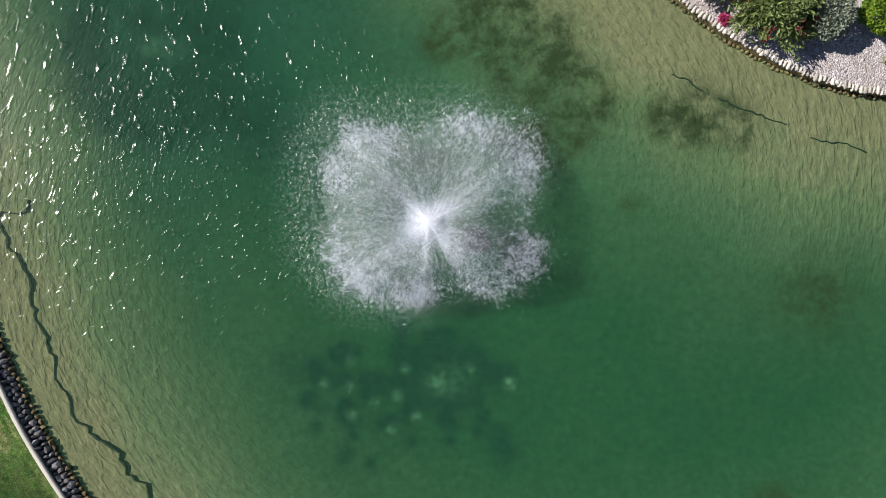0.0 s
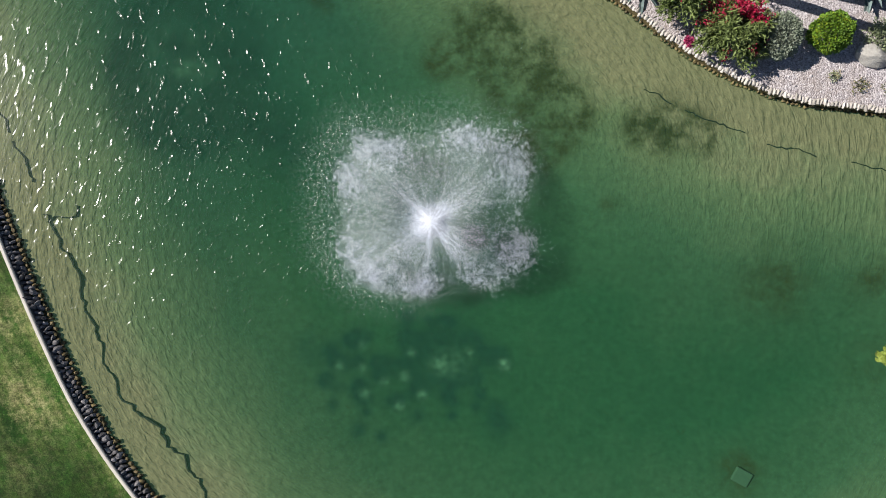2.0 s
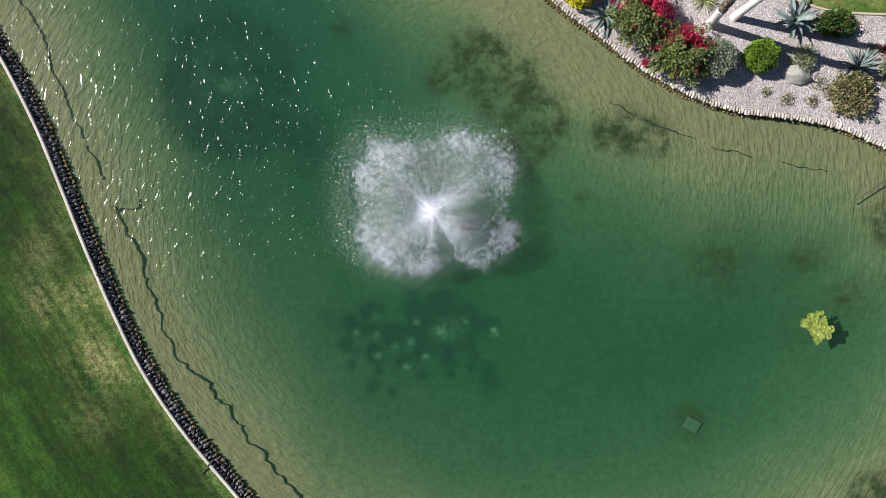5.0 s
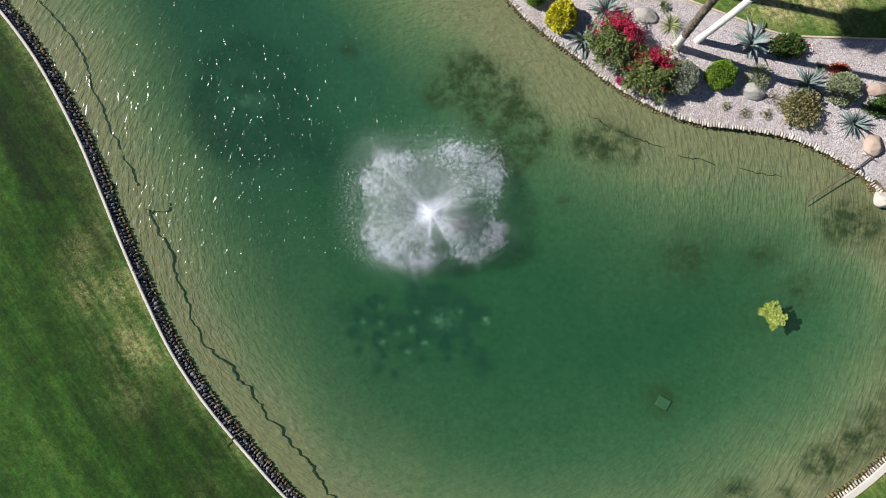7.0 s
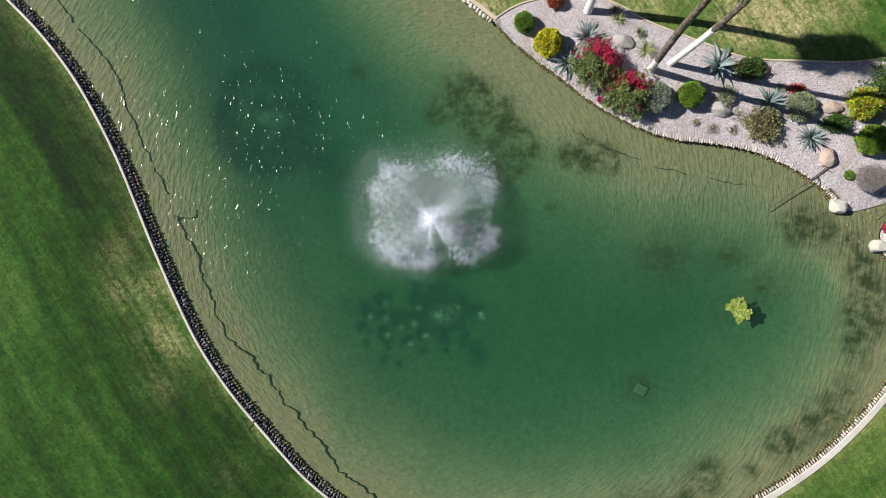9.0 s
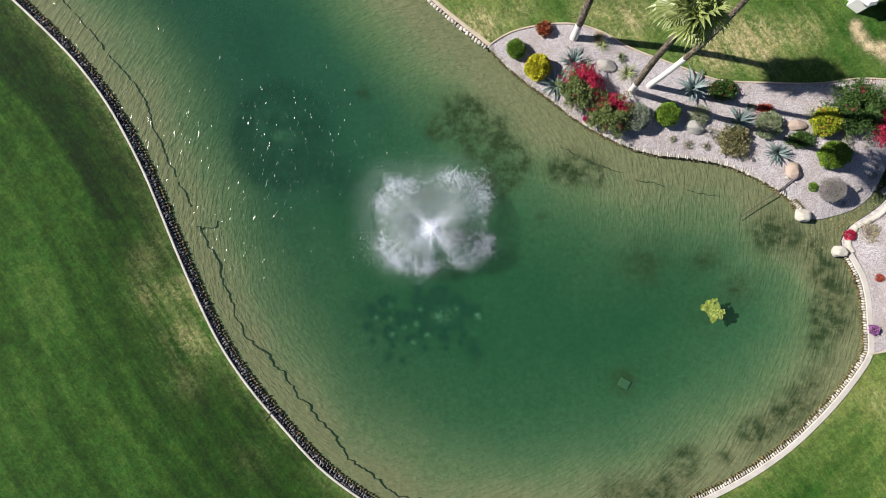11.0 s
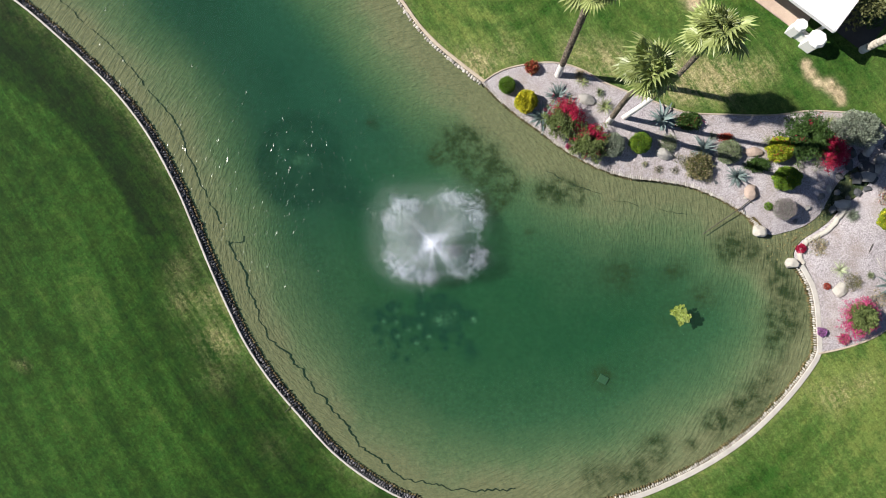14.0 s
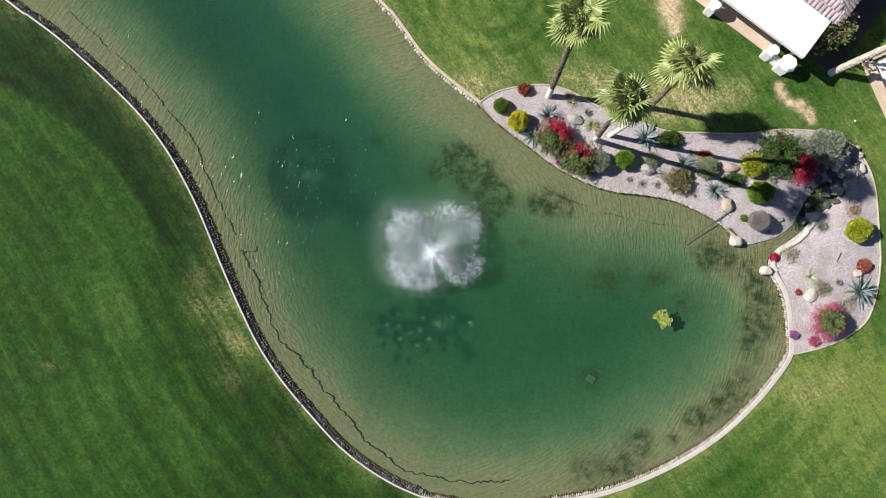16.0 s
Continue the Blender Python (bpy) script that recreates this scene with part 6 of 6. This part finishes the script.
plain_shrub("tall_shrub", 19.9, 11.8, GROUND, 0.7, 3.5, L_OLIVE, "tall loose olive-green shrub against the house", 520, 0.17)
plain_shrub("dark_shrub", 21.3, 12.2, GROUND, 0.8, 0.9, L_DEEP, "dark green shrub in the shade of the house", 1500, 0.09)


def side_terrace():
    """A walled terrace with pergola beams beyond the lawn."""
    top = thing("garden_terrace", (22.75, 10.95, GROUND), "walled terrace with pinkish rim and white floor", "terrace", "", -66)
    bm = bmesh.new()
    box(bm, (4.6, 0.32, 0.5), (2.2, 0.0, 0.25), bevel=0.02)
    part("rim_wall", bm, PATIO, top, "pinkish rim wall")
    bm = bmesh.new()
    box(bm, (0.32, 4.5, 0.5), (-0.1, 2.2, 0.25), bevel=0.02)
    part("rim_wall", bm, PATIO, top, "pinkish rim wall")
    bm = bmesh.new()
    box(bm, (4.4, 4.4, 0.1), (2.35, 2.4, 0.06))
    part("floor", bm, STUCCO, top, "white terrace floor")
    for i in range(5):
        bm = bmesh.new()
        box(bm, (0.14, 3.6, 0.2), (0.4 + i * 0.95, 2.3, 2.3), bevel=0.01)
        part("beam", bm, STUCCO, top, "white pergola beam")
    for q in ((0.3, 0.6), (4.2, 0.6), (0.3, 4.0), (4.2, 4.0)):
        bm = bmesh.new()
        box(bm, (0.16, 0.16, 2.25), (*q, 1.12), bevel=0.01)
        part("post", bm, STUCCO, top, "white pergola post")


side_terrace()


# loose gravel stones on the bed
def loose_gravel(name, q, z, mat, label, big=1.0):
    n = len(q)
    shape = np.array([(1, 0, 0), (0, 1, 0), (-1, 0, 0), (0, -1, 0), (0, 0, 0.9), (0.45, 0.45, 0.6), (-0.45, -0.4, 0.62)])
    faces = np.array([(0, 1, 5), (1, 2, 4), (1, 4, 5), (2, 3, 6), (2, 6, 4), (3, 0, 5), (3, 5, 6), (6, 5, 4)])
    ang, s = rng.uniform(0, 2 * math.pi, n), big * (rng.gamma(3, 0.0042, n) + 0.006)
    jit = shape[None] * rng.uniform(0.65, 1.3, (n, 7, 3)) * s[:, None, None]
    c, sn = np.cos(ang)[:, None], np.sin(ang)[:, None]
    v = np.stack([jit[..., 0] * c - jit[..., 1] * sn, jit[..., 0] * sn + jit[..., 1] * c, jit[..., 2]], 2) + np.column_stack([q, z - 0.004])[:, None]
    f = (faces[None] + 7 * np.arange(n)[:, None, None]).reshape(-1, 3)
    me = bpy.data.meshes.new(name)
    v = v.reshape(-1, 3)
    me.vertices.add(len(v))
    me.vertices.foreach_set("co", v.ravel().astype(np.float32))
    me.loops.add(f.size)
    me.loops.foreach_set("vertex_index", f.ravel().astype(np.int32))
    me.polygons.add(len(f))
    me.polygons.foreach_set("loop_start", np.arange(0, f.size, 3, dtype=np.int32))
    me.update(calc_edges=True)
    tagged(link(name, me, mat), label, "gravel", kind="stuff")


gq = lattice(1, 24, -5.5, 10, 0.064, 0.5)
gq = gq[inside(gq, bed_poly)]
gq = gq[np.minimum(distance(gq, shore_line), distance(gq, border)) > 0.06]
gq = gq[rng.uniform(size=len(gq)) < 0.75]
loose_gravel("loose_gravel", gq, gravel_height(gq), PEBBLE, "loose pinkish grey gravel stones")
cq = lattice(16.2, 20.8, -0.4, 4.6, 0.075, 0.5)
cq = cq[inside(cq, lake_poly)]
cq = cq[rng.uniform(size=len(cq)) < np.clip(1.1 - np.hypot(cq[:, 0] - 18.2, cq[:, 1] - 0.9) / 2.4, 0.1, 0.95)]
loose_gravel("creek_pebbles", cq, bed_height(cq) - 0.005, PEBBLE_B, "brown algae-stained pebbles in the creek mouth", 2.1)


# ---- edging stones, one by one ----
def stones_along(name, line, gap, size, mat, parent, offset, z, tilt, seed, cutoff=lambda p: True, limit=300, jumble=10, rough=0.16):
    r = random.Random(seed)
    kinds = [stone_mesh(name, size, seed + k, 1, rough) for k in range(8)]
    for me in kinds:
        me.materials.append(mat)
    made = 0
    for p, head in spots_along(line, gap):
        if not cutoff(p) or made >= limit:
            continue
        ob = new(name, kinds[r.randrange(8)])
        ob.parent = parent
        k = r.uniform(0.6, 1.3)
        ob.matrix_basis = pose(p[0], p[1], z + r.uniform(-0.02, 0.02), 0, 0, head) @ pose(0, offset + r.uniform(-0.03, 0.03), 0, tilt + r.uniform(-8, 8), r.uniform(-7, 7), r.uniform(-jumble, jumble)) @ Matrix.Diagonal((k, r.uniform(0.65, 1.3), r.uniform(0.75, 1.15), 1))
        made += 1


edge_n = tagged(new("stone_edging"), "row of pale broken stones along gravel and water", "stone edging", "shore edgings", "structure")
stones_along("stone", north, 0.10, (0.085, 0.18, 0.12), STONE, edge_n, -0.045, GROUND + 0.02, -4, 11, rough=0.24)
edge_n2 = tagged(new("stone_edging"), "algae-stained lower stones at the waterline", "stone edging", "shore edgings", "structure")
stones_along("stone", north, 0.12, (0.10, 0.10, 0.18), WETSTONE, edge_n2, 0.03, -0.03, 10, 12, rough=0.35)
edge_l = tagged(new("stone_edging"), "row of pale stones along lawn and water", "stone edging", "shore edgings", "structure")
stones_along("stone", north_lawn, 0.17, (0.17, 0.26, 0.18), STONE, edge_l, 0.05, GROUND - 0.08, 8, 13, lambda p: p[0] > -16)
edge_s = tagged(new("stone_edging"), "row of pale stones below the concrete kerb", "stone edging", "shore edgings", "structure")
stones_along("stone", south, 0.12, (0.10, 0.2, 0.16), STONE, edge_s, 0.05, GROUND - 0.05, 10, 14)
edge_s2 = tagged(new("stone_edging"), "algae-stained lower stones at the waterline", "stone edging", "shore edgings", "structure")
stones_along("stone", south, 0.15, (0.12, 0.16, 0.18), WETSTONE, edge_s2, 0.12, 0.0, 25, 15)
near_west = west[(west[:, 0] > -27)]
edge_w = tagged(new("stone_facing"), "upright stones facing the bank below the kerb, coloured dark for shade", "stone facing", "shore edgings", "structure")
stones_along("stone", near_west, 0.145, (0.12, 0.13, 0.26), SHADESTONE, edge_w, 0.05, 0.12, 12, 16, jumble=50, rough=0.42)
edge_wm = tagged(new("stone_facing"), "broken stones below the kerb, coloured dark for its shade", "stone facing", "shore edgings", "structure")
stones_along("stone", near_west, 0.148, (0.13, 0.14, 0.22), SHADESTONE, edge_wm, 0.16, 0.07, 24, 18, jumble=60, rough=0.42)
edge_w2 = tagged(new("stone_facing"), "algae-stained stones at the foot of the bank", "stone facing", "shore edgings", "structure")
stones_along("stone", near_west, 0.146, (0.11, 0.15, 0.12), WETSTONE, edge_w2, 0.27, 0.02, 20, 17, jumble=65, rough=0.4)
